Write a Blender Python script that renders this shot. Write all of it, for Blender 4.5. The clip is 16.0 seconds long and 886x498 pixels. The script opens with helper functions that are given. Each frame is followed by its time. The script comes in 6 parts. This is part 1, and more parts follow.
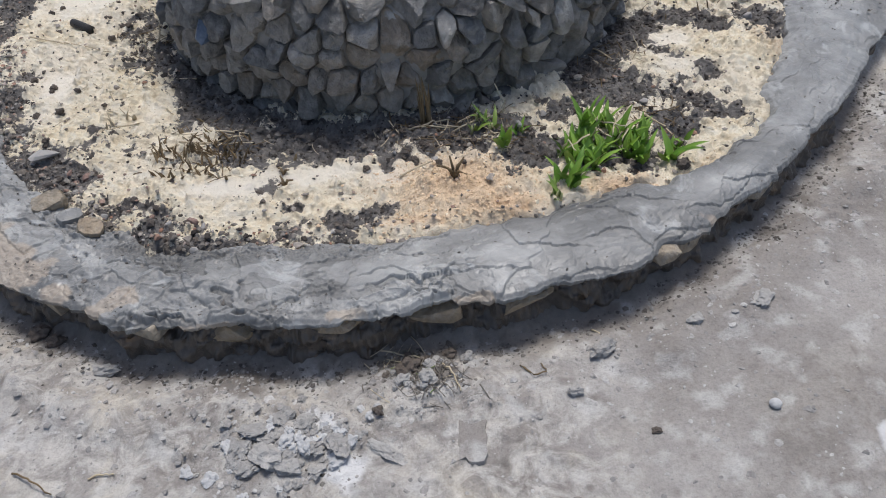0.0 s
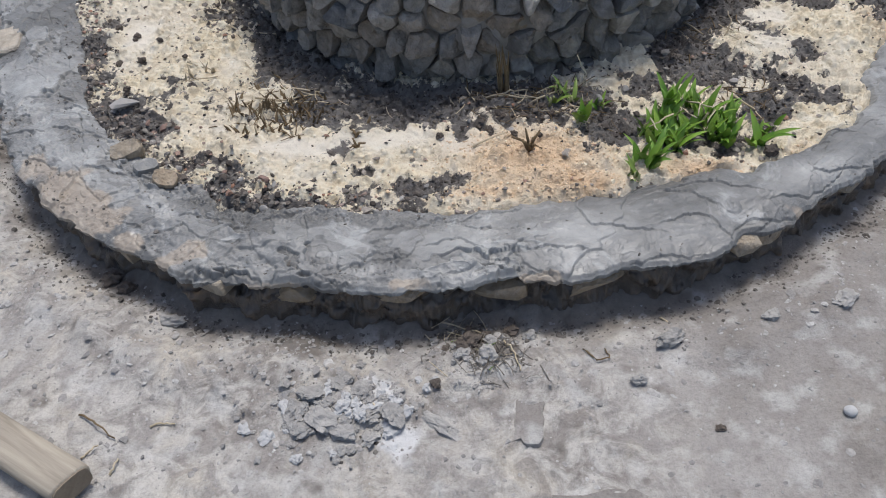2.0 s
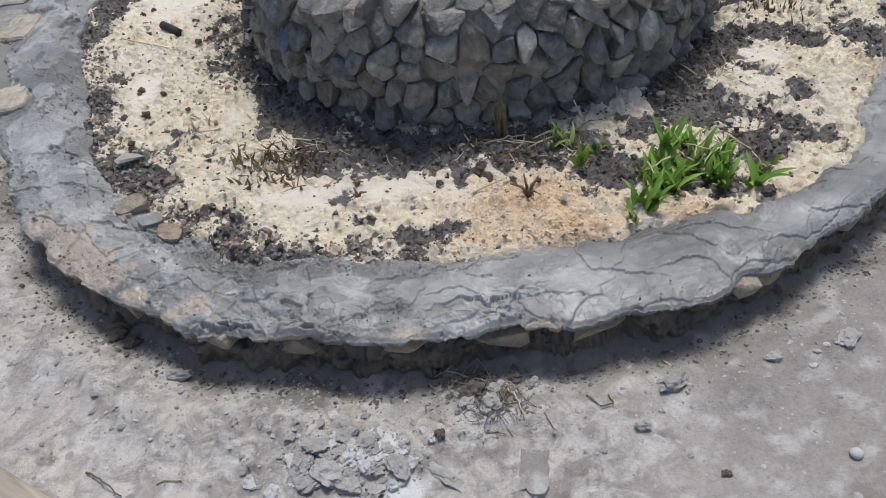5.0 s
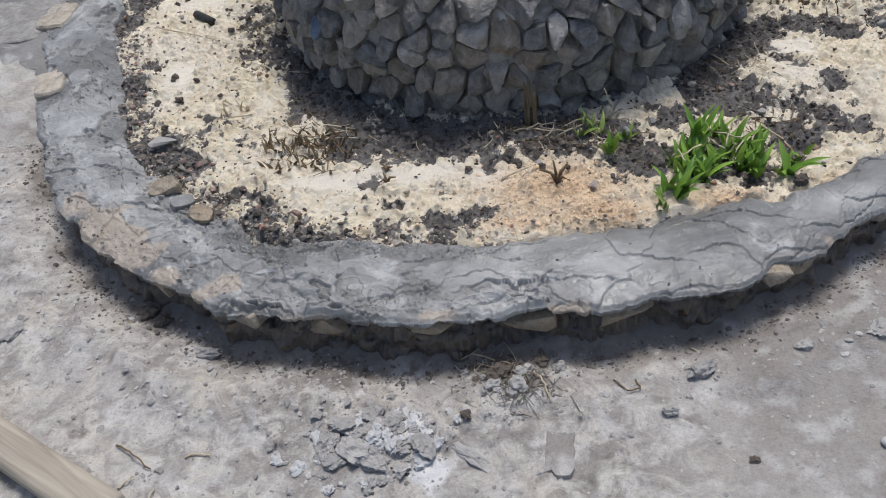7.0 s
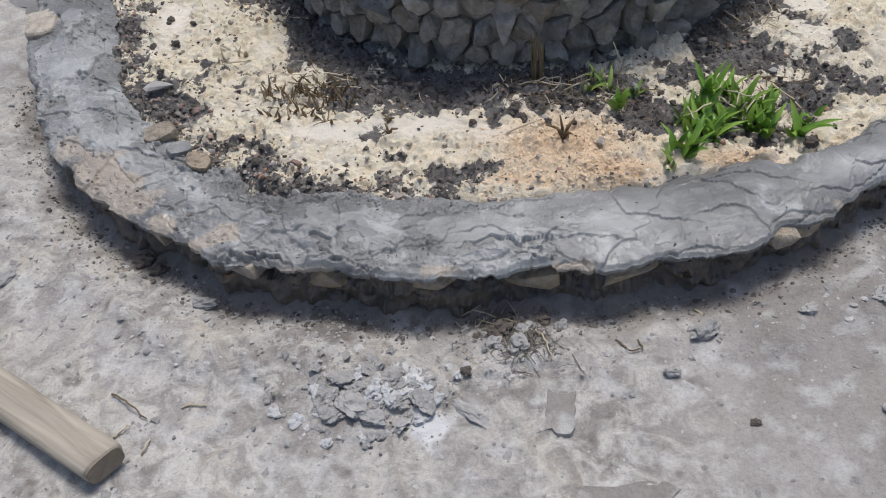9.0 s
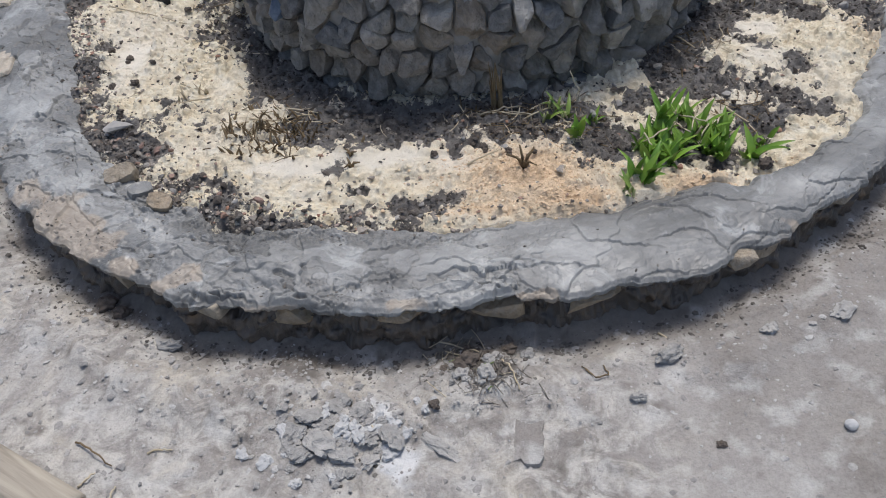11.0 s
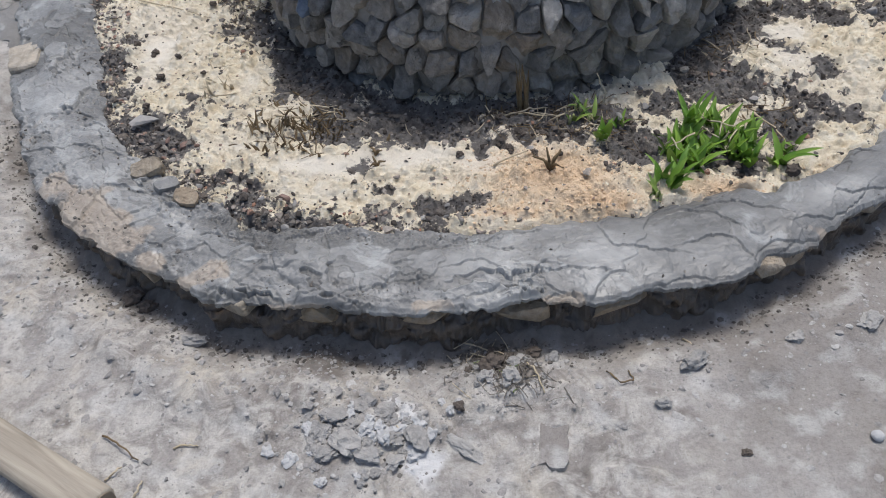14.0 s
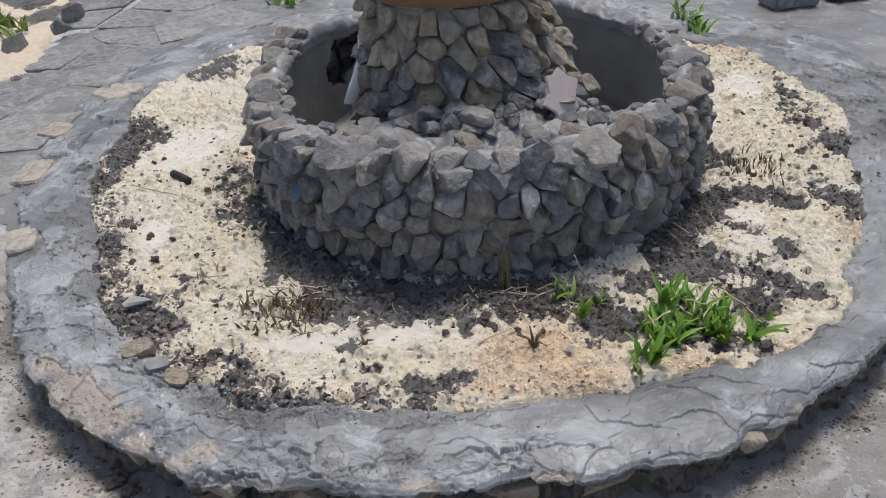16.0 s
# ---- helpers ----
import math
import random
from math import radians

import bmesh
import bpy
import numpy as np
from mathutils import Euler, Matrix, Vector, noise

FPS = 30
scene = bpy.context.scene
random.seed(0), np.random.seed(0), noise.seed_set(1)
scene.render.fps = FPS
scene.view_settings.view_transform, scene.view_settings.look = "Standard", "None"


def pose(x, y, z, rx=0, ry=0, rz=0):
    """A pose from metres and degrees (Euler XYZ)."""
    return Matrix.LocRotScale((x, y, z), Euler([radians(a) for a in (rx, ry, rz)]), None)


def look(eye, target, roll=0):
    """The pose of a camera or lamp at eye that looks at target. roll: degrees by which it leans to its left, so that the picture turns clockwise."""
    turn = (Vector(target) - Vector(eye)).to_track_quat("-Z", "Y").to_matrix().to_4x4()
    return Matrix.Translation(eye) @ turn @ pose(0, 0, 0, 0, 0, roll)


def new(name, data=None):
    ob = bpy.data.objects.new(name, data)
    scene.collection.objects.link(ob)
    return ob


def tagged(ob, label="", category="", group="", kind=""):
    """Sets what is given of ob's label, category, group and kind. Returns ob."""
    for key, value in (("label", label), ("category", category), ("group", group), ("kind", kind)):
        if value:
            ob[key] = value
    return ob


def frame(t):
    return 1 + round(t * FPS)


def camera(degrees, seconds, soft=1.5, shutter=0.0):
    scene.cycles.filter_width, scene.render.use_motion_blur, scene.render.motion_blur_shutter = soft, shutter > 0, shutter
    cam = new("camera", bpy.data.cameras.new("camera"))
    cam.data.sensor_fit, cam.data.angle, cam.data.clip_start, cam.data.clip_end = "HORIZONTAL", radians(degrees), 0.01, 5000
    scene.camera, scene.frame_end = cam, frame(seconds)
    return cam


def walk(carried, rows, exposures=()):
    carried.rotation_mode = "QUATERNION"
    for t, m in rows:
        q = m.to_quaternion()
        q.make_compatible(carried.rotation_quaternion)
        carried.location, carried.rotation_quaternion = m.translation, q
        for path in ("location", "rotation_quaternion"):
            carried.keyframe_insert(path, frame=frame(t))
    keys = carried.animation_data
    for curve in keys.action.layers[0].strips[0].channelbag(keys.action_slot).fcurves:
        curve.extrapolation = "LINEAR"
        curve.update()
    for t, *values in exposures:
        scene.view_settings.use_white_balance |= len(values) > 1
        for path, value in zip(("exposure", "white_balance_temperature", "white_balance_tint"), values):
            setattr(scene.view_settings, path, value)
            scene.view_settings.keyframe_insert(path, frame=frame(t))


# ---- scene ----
cam = camera(57.7, 16.0, 1.0)
PATH = [
    (0, (-0.02, -2.667, 1.329), (0.039, -1.191, -0.019), -4.3),
    (0.5, (0.082, -2.626, 1.298), (0.141, -1.222, -0.125), -4.4),
    (1, (0.086, -2.61, 1.317), (0.0, -1.205, -0.104), -6.8),
    (1.2, (0.058, -2.638, 1.322), (-0.099, -1.157, -0.013), -8.2),
    (1.5, (0.024, -2.6, 1.34), (-0.114, -1.184, -0.065), -6.5),
    (2, (-0.024, -2.627, 1.326), (-0.133, -1.21, -0.082), -5.0),
    (2.5, (-0.029, -2.641, 1.318), (-0.074, -1.209, -0.077), -3.5),
    (3, (-0.016, -2.637, 1.325), (-0.089, -1.214, -0.079), -3.9),
    (3.5, (-0.009, -2.612, 1.332), (-0.067, -1.21, -0.093), -3.9),
    (4, (-0.019, -2.616, 1.335), (-0.075, -1.19, -0.066), -4.0),
    (4.2, (0.0, -2.61, 1.363), (-0.097, -1.155, -0.005), -5.7),
    (6.3, (-0.024, -2.625, 1.363), (-0.171, -1.149, 0.021), -6.8),
    (6.5, (-0.021, -2.636, 1.347), (-0.182, -1.16, 0.008), -6.7),
    (7, (-0.018, -2.644, 1.335), (-0.202, -1.171, -0.005), -7.3),
    (7.5, (-0.025, -2.647, 1.323), (-0.194, -1.18, -0.025), -6.9),
    (8, (-0.036, -2.638, 1.307), (-0.231, -1.218, -0.089), -6.9),
    (8.2, (-0.046, -2.634, 1.305), (-0.225, -1.246, -0.123), -6.2),
    (10.3, (-0.033, -2.612, 1.335), (-0.17, -1.195, -0.071), -5.7),
    (10.5, (-0.029, -2.61, 1.333), (-0.136, -1.192, -0.073), -5.5),
    (11, (-0.023, -2.612, 1.334), (-0.122, -1.175, -0.054), -5.7),
    (11.5, (-0.031, -2.603, 1.338), (-0.171, -1.181, -0.061), -6.0),
    (12, (-0.022, -2.61, 1.343), (-0.186, -1.161, -0.026), -6.3),
    (12.5, (-0.017, -2.602, 1.356), (-0.122, -1.15, -0.016), -4.8),
    (13, (-0.036, -2.604, 1.357), (-0.172, -1.171, -0.032), -4.6),
    (13.5, (-0.042, -2.587, 1.371), (-0.149, -1.137, -0.002), -4.3),
    (14, (-0.061, -2.602, 1.351), (-0.181, -1.177, -0.048), -5.2),
    (14.5, (-0.072, -2.596, 1.37), (-0.121, -1.087, 0.059), -4.3),
    (15, (-0.078, -2.604, 1.401), (-0.105, -0.983, 0.23), -5.4),
    (15.5, (-0.078, -2.627, 1.417), (-0.09, -0.947, 0.332), -4.2),
    (16, (-0.085, -2.637, 1.405), (-0.127, -0.949, 0.332), -3.5),
]
walk(cam, [(t, look(eye, target, roll)) for t, eye, target, roll in PATH])

# ---- light ----
SUN_EL, SUN_AZ = radians(73), radians(16)
world = bpy.data.worlds.new("sky")
scene.world = world
world.use_nodes = True
wn = world.node_tree.nodes
sky = wn.new("ShaderNodeTexSky")
sky.sky_type, sky.sun_disc = "NISHITA", False
sky.sun_elevation, sky.sun_rotation = SUN_EL, SUN_AZ
sky.air_density, sky.dust_density = 1.0, 3.0
wn["Background"].inputs["Strength"].default_value = 0.132
world.node_tree.links.new(sky.outputs[0], wn["Background"].inputs["Color"])
sun_data = bpy.data.lights.new("sun", "SUN")
sun_data.energy, sun_data.angle, sun_data.color = 2.35, radians(16), (1.0, 0.965, 0.92)
sun = new("sun", sun_data)
sun_dir = Vector((math.sin(SUN_AZ) * math.cos(SUN_EL), math.cos(SUN_AZ) * math.cos(SUN_EL), math.sin(SUN_EL)))
sun.matrix_world = look(sun_dir * 20, (0, 0, 0))
scene.view_settings.exposure = -0.06


# ---- node helpers ----
class Nodes:
    """A short way to write a node material."""

    def __init__(self, name):
        self.mat = bpy.data.materials.new(name)
        self.mat.use_nodes = True
        self.t = self.mat.node_tree
        self.bsdf = self.t.nodes["Principled BSDF"]
        self.co = self.t.nodes.new("ShaderNodeTexCoord").outputs["Object"]

    def link(self, a, b):
        self.t.links.new(a, b)

    def noise(self, scale, detail=4.0, rough=0.55, distort=0.0):
        n = self.t.nodes.new("ShaderNodeTexNoise")
        n.inputs["Scale"].default_value, n.inputs["Detail"].default_value = scale, detail
        n.inputs["Roughness"].default_value, n.inputs["Distortion"].default_value = rough, distort
        self.link(self.co, n.inputs["Vector"])
        return n.outputs["Fac"]

    def voronoi(self, scale, feature="F1"):
        n = self.t.nodes.new("ShaderNodeTexVoronoi")
        n.feature = feature
        n.inputs["Scale"].default_value = scale
        self.link(self.co, n.inputs["Vector"])
        return n.outputs["Distance"]

    def ramp(self, fac, *stops):
        n = self.t.nodes.new("ShaderNodeValToRGB")
        el = n.color_ramp.elements
        while len(el) < len(stops):
            el.new(0.5)
        for e, (p, c) in zip(el, stops):
            e.position = p
            e.color = (c, c, c, 1) if isinstance(c, (int, float)) else (*c, 1)
        self.link(fac, n.inputs["Fac"])
        return n.outputs["Color"]

    def mix(self, fac, a, b, how="MIX"):
        n = self.t.nodes.new("ShaderNodeMix")
        n.data_type, n.blend_type = "RGBA", how
        for sock, v in ((n.inputs["Factor"], fac), (n.inputs[6], a), (n.inputs[7], b)):
            if isinstance(v, (int, float)):
                sock.default_value = v
            elif isinstance(v, tuple):
                sock.default_value = (*v, 1)
            else:
                self.link(v, sock)
        return n.outputs[2]

    def math(self, op, a, b=0.0):
        n = self.t.nodes.new("ShaderNodeMath")
        n.operation = op
        for sock, v in zip(n.inputs, (a, b)):
            if isinstance(v, (int, float)):
                sock.default_value = v
            else:
                self.link(v, sock)
        return n.outputs[0]

    def attribute(self, name):
        n = self.t.nodes.new("ShaderNodeAttribute")
        n.attribute_name = name
        return n.outputs["Fac"]

    def island(self):
        return self.t.nodes.new("ShaderNodeNewGeometry").outputs["Random Per Island"]

    def random(self):
        return self.t.nodes.new("ShaderNodeObjectInfo").outputs["Random"]

    def finish(self, color, rough=0.9, height=None, strength=0.5, distance=0.01, spec=0.3, worn=0.0):
        self.bsdf.inputs["Specular IOR Level"].default_value = spec
        for sock, v in ((self.bsdf.inputs["Base Color"], color), (self.bsdf.inputs["Roughness"], rough)):
            if isinstance(v, tuple):
                sock.default_value = (*v, 1)
            elif isinstance(v, (int, float)):
                sock.default_value = v
            else:
                self.link(v, sock)
        if height is not None:
            b = self.t.nodes.new("ShaderNodeBump")
            b.inputs["Strength"].default_value, b.inputs["Distance"].default_value = strength, distance
            self.link(height, b.inputs["Height"])
            if worn:
                e = self.t.nodes.new("ShaderNodeBevel")
                e.samples, e.inputs["Radius"].default_value = 4, worn
                self.link(e.outputs[0], b.inputs["Normal"])
            self.link(b.outputs[0], self.bsdf.inputs["Normal"])
        return self.mat


# ---- materials ----
def mortar_material(name, dark, mid, light):
    n = Nodes(name)
    big = n.ramp(n.noise(5, 5, 0.6, 0.6), (0.32, dark), (0.5, mid), (0.72, light))
    fine = n.ramp(n.noise(160, 3, 0.7), (0.3, 0.95), (0.7, 1.04))
    streak = n.ramp(n.noise(14, 5, 0.6, 1.5), (0.34, 0.88), (0.68, 1.12))
    col = n.mix(1.0, n.mix(1.0, big, fine, "MULTIPLY"), streak, "MULTIPLY")
    col = n.mix(1.0, col, n.ramp(n.math("ADD", n.attribute("tone"), 0.5), (0.0, 0.58), (1.0, 1.36)), "MULTIPLY")
    smear = n.ramp(n.noise(7.5, 6, 0.62, 1.2), (0.57, 0.0), (0.65, 0.55))
    col = n.mix(smear, col, (0.46, 0.475, 0.478))
    # kerb face: brown stone colour, with the overhang's shade painted in
    col = n.mix(n.attribute("brown_shade"), col, n.ramp(n.noise(14, 5, 0.6), (0.35, (0.07, 0.062, 0.056)), (0.58, (0.13, 0.108, 0.09)), (0.75, (0.24, 0.17, 0.115))))
    col = n.mix(n.attribute("bare"), col, n.mix(n.noise(40, 4), (0.30, 0.25, 0.20), (0.46, 0.40, 0.33)))
    h = n.math("ADD", n.math("MULTIPLY", n.noise(26, 4, 0.5, 0.8), 0.35), n.math("MULTIPLY", n.noise(240, 3, 0.6), 0.07))
    lay = n.math("ADD", n.ramp(n.noise(8, 7, 0.62, 0.9), (0.487, 0.0), (0.50, 0.55), (0.62, 0.2)), n.ramp(n.noise(19, 6, 0.62, 1.3), (0.535, 0.0), (0.55, 0.4), (0.7, 0.1)))
    pits = n.ramp(n.noise(75, 2, 0.5, 0.6), (0.25, 0.0), (0.30, 0.3))
    h = n.math("ADD", h, n.math("ADD", lay, pits))
    return n.finish(col, n.ramp(n.noise(6, 3), (0.35, 0.32), (0.65, 0.56)), h, 0.42, 0.008, 0.5)


def ground_material():
    n = Nodes("dusty_ground")
    base = n.ramp(n.noise(2.6, 6, 0.62, 0.4), (0.34, (0.215, 0.198, 0.183)), (0.5, (0.28, 0.264, 0.249)), (0.66, (0.375, 0.36, 0.345)))
    dust = n.ramp(n.noise(17, 6, 0.68, 0.8), (0.42, 0.0), (0.60, 1.0))
    col = n.mix(n.math("MULTIPLY", dust, n.attribute("crust")), base, (0.53, 0.515, 0.485))
    dabs = n.ramp(n.noise(13, 4, 0.5, 0.15), (0.53, 0.0), (0.66, 1.0))
    col = n.mix(n.math("MULTIPLY", dabs, 0.6), col, (0.52, 0.52, 0.51))
    yellow = n.ramp(n.noise(5, 6, 0.65, 0.5), (0.52, 0.0), (0.68, 0.6))
    col = n.mix(n.math("MULTIPLY", yellow, n.attribute("crust")), col, (0.56, 0.51, 0.42))
    speck = n.ramp(n.noise(130, 5, 0.8), (0.30, 0.76), (0.55, 1.06))
    col = n.mix(1.0, col, speck, "MULTIPLY")
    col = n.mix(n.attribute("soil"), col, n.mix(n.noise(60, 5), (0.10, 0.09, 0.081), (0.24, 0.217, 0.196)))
    col = n.mix(n.attribute("splash"), col, (0.66, 0.67, 0.68))
    h = n.math("ADD", n.noise(38, 7, 0.68, 0.4), n.math("MULTIPLY", n.noise(230, 4, 0.65), 0.4))
    return n.finish(col, 0.93, h, 0.7, 0.008, 0.2)


def bed_material():
    n = Nodes("soil_and_sawdust")
    soil = n.ramp(n.noise(55, 6, 0.7), (0.3, (0.045, 0.040, 0.038)), (0.52, (0.115, 0.104, 0.098)), (0.72, (0.25, 0.23, 0.21)))
    grey = n.ramp(n.noise(9, 5, 0.65), (0.36, 0.08), (0.64, 0.75))
    soil = n.mix(grey, soil, (0.24, 0.233, 0.226))
    cream = n.ramp(n.noise(30, 6, 0.7), (0.28, (0.558, 0.45, 0.297)), (0.5, (0.792, 0.711, 0.549)), (0.7, (0.837, 0.801, 0.693)))
    white = n.ramp(n.noise(4, 3), (0.42, 0.0), (0.62, 0.8))
    sand = n.mix(n.math("MULTIPLY", white, 0.6), cream, (0.756, 0.711, 0.63))
    sand = n.mix(n.math("MULTIPLY", n.attribute("fine"), 0.8), sand, (0.81, 0.765, 0.675))
    peach = n.ramp(n.noise(40, 6, 0.7), (0.3, (0.54, 0.385, 0.245)), (0.6, (0.74, 0.56, 0.385)))
    sand = n.mix(n.attribute("peach"), sand, peach)
    grit = n.ramp(n.noise(190, 3, 0.8), (0.27, 0.82), (0.45, 1.06))
    sand = n.mix(1.0, sand, grit, "MULTIPLY")
    mask = n.math("ADD", n.attribute("sand"), n.math("ADD", n.math("MULTIPLY", n.math("SUBTRACT", n.noise(75, 5, 0.75), 0.5), 1.5), n.math("MULTIPLY", n.math("SUBTRACT", n.noise(24, 4, 0.6), 0.5), 1.1)))
    col = n.mix(n.ramp(mask, (0.40, 0.0), (0.58, 1.0)), soil, sand)
    h = n.math("ADD", n.noise(70, 6, 0.7), n.math("MULTIPLY", n.noise(280, 3, 0.7), 0.5))
    return n.finish(col, 0.96, h, 0.8, 0.010, 0.15)


def stone_material(name, stops, rnd, dusty=0.35):
    n = Nodes(name)
    tone = n.ramp(n.random() if rnd == "object" else n.island(), *stops)
    vary = n.ramp(n.noise(26, 6, 0.65, 0.5), (0.3, 0.62), (0.7, 1.3))
    col = n.mix(1.0, tone, vary, "MULTIPLY")
    dust = n.ramp(n.noise(18, 6, 0.75, 1.0), (0.46, 0.0), (0.66, dusty))
    col = n.mix(dust, col, (0.46, 0.452, 0.435))
    h = n.math("ADD", n.noise(24, 7, 0.66), n.math("MULTIPLY", n.noise(150, 3, 0.6), 0.25))
    return n.finish(col, n.ramp(n.noise(30, 3), (0.3, 0.6), (0.7, 0.95)), h, 1.0, 0.016, 0.3, 0.002)


def mottled(name, a, b, scale=30, rough=0.85, bump=0.4, spec=0.3):
    n = Nodes(name)
    col = n.mix(n.ramp(n.noise(scale, 6, 0.65, 0.5), (0.3, 0.0), (0.7, 1.0)), a, b)
    col = n.mix(0.35, col, n.ramp(n.random(), (0.0, a), (1.0, b)))
    return n.finish(col, rough, n.noise(scale * 4, 5, 0.65), bump, 0.006, spec)


def crumb_material(name, stops):
    n = Nodes(name)
    col = n.mix(1.0, n.ramp(n.island(), *stops), n.ramp(n.noise(180, 3), (0.3, 0.75), (0.7, 1.15)), "MULTIPLY")
    return n.finish(col, 0.95, n.noise(300, 3), 0.4, 0.003, 0.15)


def leaf_material(name, a, b):
    n = Nodes(name)
    col = n.mix(n.random(), a, b)
    col = n.mix(n.ramp(n.noise(30, 3), (0.35, 0.0), (0.8, 0.5)), col, (0.30, 0.42, 0.07))
    n.bsdf.inputs["Transmission Weight"].default_value = 0.0
    n.bsdf.inputs["Subsurface Weight"].default_value = 0.15
    n.bsdf.inputs["Subsurface Radius"].default_value = (0.01, 0.02, 0.004)
    return n.finish(col, 0.42, n.noise(120, 2), 0.15, 0.002, 0.45)


def wood_material(name, a, b):
    n = Nodes(name)
    mp = n.t.nodes.new("ShaderNodeMapping")
    mp.inputs["Scale"].default_value = (1.2, 18, 18)
    n.link(n.co, mp.inputs["Vector"])
    n.co = mp.outputs[0]
    col = n.mix(n.ramp(n.noise(3.5, 6, 0.6, 0.6), (0.3, 0.0), (0.7, 1.0)), a, b)
    return n.finish(col, 0.8, n.noise(7, 6, 0.6), 0.4, 0.004)


M_MORTAR = mortar_material("kerb_mortar", (0.165, 0.168, 0.168), (0.238, 0.243, 0.242), (0.35, 0.355, 0.352))
M_PALE_MORTAR = mortar_material("dry_mortar", (0.117, 0.12, 0.121), (0.18, 0.183, 0.182), (0.27, 0.272, 0.266))
M_JOINT = mortar_material("wall_mortar", (0.16, 0.16, 0.162), (0.24, 0.24, 0.238), (0.33, 0.328, 0.32))
M_GROUND = ground_material()
M_BED = bed_material()
GREY_STOPS = ((0.0, (0.129, 0.127, 0.125)), (0.22, (0.258, 0.247, 0.229)), (0.42, (0.166, 0.172, 0.18)), (0.6, (0.313, 0.293, 0.264)), (0.8, (0.23, 0.197, 0.164)), (1.0, (0.423, 0.409, 0.386)))
M_STONE = stone_material("field_stone", GREY_STOPS, "object")
M_PEDESTAL = stone_material("pedestal_stone", ((0.0, (0.28, 0.22, 0.16)), (0.3, (0.40, 0.33, 0.24)), (0.55, (0.27, 0.25, 0.22)), (0.75, (0.34, 0.29, 0.22)), (1.0, (0.46, 0.39, 0.29))), "object", 0.2)
M_CONCRETE = mottled("ring_concrete", (0.187, 0.183, 0.174), (0.306, 0.299, 0.285), 7)
M_FLAG = stone_material("flagstone", ((0.0, (0.189, 0.187, 0.184)), (0.5, (0.243, 0.238, 0.231)), (1.0, (0.297, 0.285, 0.266))), "object", 0.6)
M_TAN = stone_material("tan_stone", ((0.0, (0.36, 0.28, 0.19)), (0.5, (0.42, 0.34, 0.25)), (1.0, (0.34, 0.30, 0.24))), "object", 0.3)
M_PALE_TAN = stone_material("pale_tan_stone", ((0.0, (0.40, 0.35, 0.28)), (0.5, (0.46, 0.41, 0.34)), (1.0, (0.42, 0.36, 0.29))), "object", 0.4)
M_BLUE = mottled("blue_slag", (0.03, 0.05, 0.09), (0.16, 0.20, 0.26), 60, 0.35)
M_PINK = mottled("pale_pink_ceramic", (0.50, 0.40, 0.38), (0.58, 0.51, 0.48), 14, 0.6, 0.2)
M_SHELL = mottled("white_shell", (0.80, 0.78, 0.74), (0.62, 0.58, 0.53), 30, 0.5, 0.3)
M_CLAY = mottled("brown_clay", (0.20, 0.11, 0.065), (0.30, 0.18, 0.11), 10, 0.8)
M_SOIL = crumb_material("soil_crumb", ((0.0, (0.04, 0.035, 0.033)), (0.5, (0.10, 0.088, 0.08)), (0.8, (0.18, 0.16, 0.14)), (1.0, (0.32, 0.30, 0.27))))
M_TRENCH = crumb_material("trench_crumb", ((0.0, (0.09, 0.083, 0.076)), (0.5, (0.17, 0.157, 0.145)), (0.8, (0.20, 0.19, 0.175)), (1.0, (0.32, 0.30, 0.28))))
M_SAND = crumb_material("sawdust_crumb", ((0.0, (0.702, 0.612, 0.459)), (0.5, (0.765, 0.684, 0.531)), (1.0, (0.81, 0.756, 0.63))))
M_PEACH = crumb_material("peach_crumb", ((0.0, (0.64, 0.48, 0.32)), (0.5, (0.70, 0.53, 0.365)), (1.0, (0.75, 0.59, 0.42))))
M_GRAVEL = crumb_material("gravel", ((0.0, (0.10, 0.095, 0.09)), (0.4, (0.22, 0.20, 0.18)), (0.7, (0.34, 0.31, 0.28)), (0.86, (0.30, 0.17, 0.12)), (1.0, (0.46, 0.44, 0.42))))
M_CRUMB = crumb_material("mortar_crumb", ((0.0, (0.25, 0.245, 0.24)), (0.5, (0.34, 0.33, 0.32)), (1.0, (0.48, 0.475, 0.465))))
M_LUMP = mottled("mortar_lump", (0.27, 0.266, 0.258), (0.50, 0.49, 0.475), 34, 0.9, 1.0)
M_CHALK = mottled("whitish_cement", (0.42, 0.425, 0.43), (0.56, 0.565, 0.57), 24, 0.95, 0.6)
M_CLOD = mottled("dark_clod", (0.06, 0.05, 0.044), (0.19, 0.162, 0.14), 60, 0.95, 0.7)
M_RED = mottled("red_brick_chip", (0.17, 0.11, 0.09), (0.36, 0.26, 0.225), 40, 0.9, 0.5)
M_PEBBLE = mottled("pebble", (0.24, 0.235, 0.23), (0.40, 0.39, 0.375), 30, 0.7, 0.2)
M_LEAF = leaf_material("daylily_leaf", (0.07, 0.19, 0.022), (0.22, 0.38, 0.06))
M_SHEATH = mottled("leaf_sheath", (0.30, 0.34, 0.12), (0.52, 0.50, 0.30), 60, 0.6, 0.2)
M_DULL_LEAF = leaf_material("sprout_leaf", (0.08, 0.16, 0.03), (0.20, 0.28, 0.07))
M_STRAW = mottled("dry_straw", (0.40, 0.33, 0.22), (0.62, 0.55, 0.42), 50, 0.85, 0.3)
M_DARK_STRAW = mottled("dead_stalk", (0.09, 0.065, 0.04), (0.26, 0.19, 0.11), 50, 0.9, 0.4)
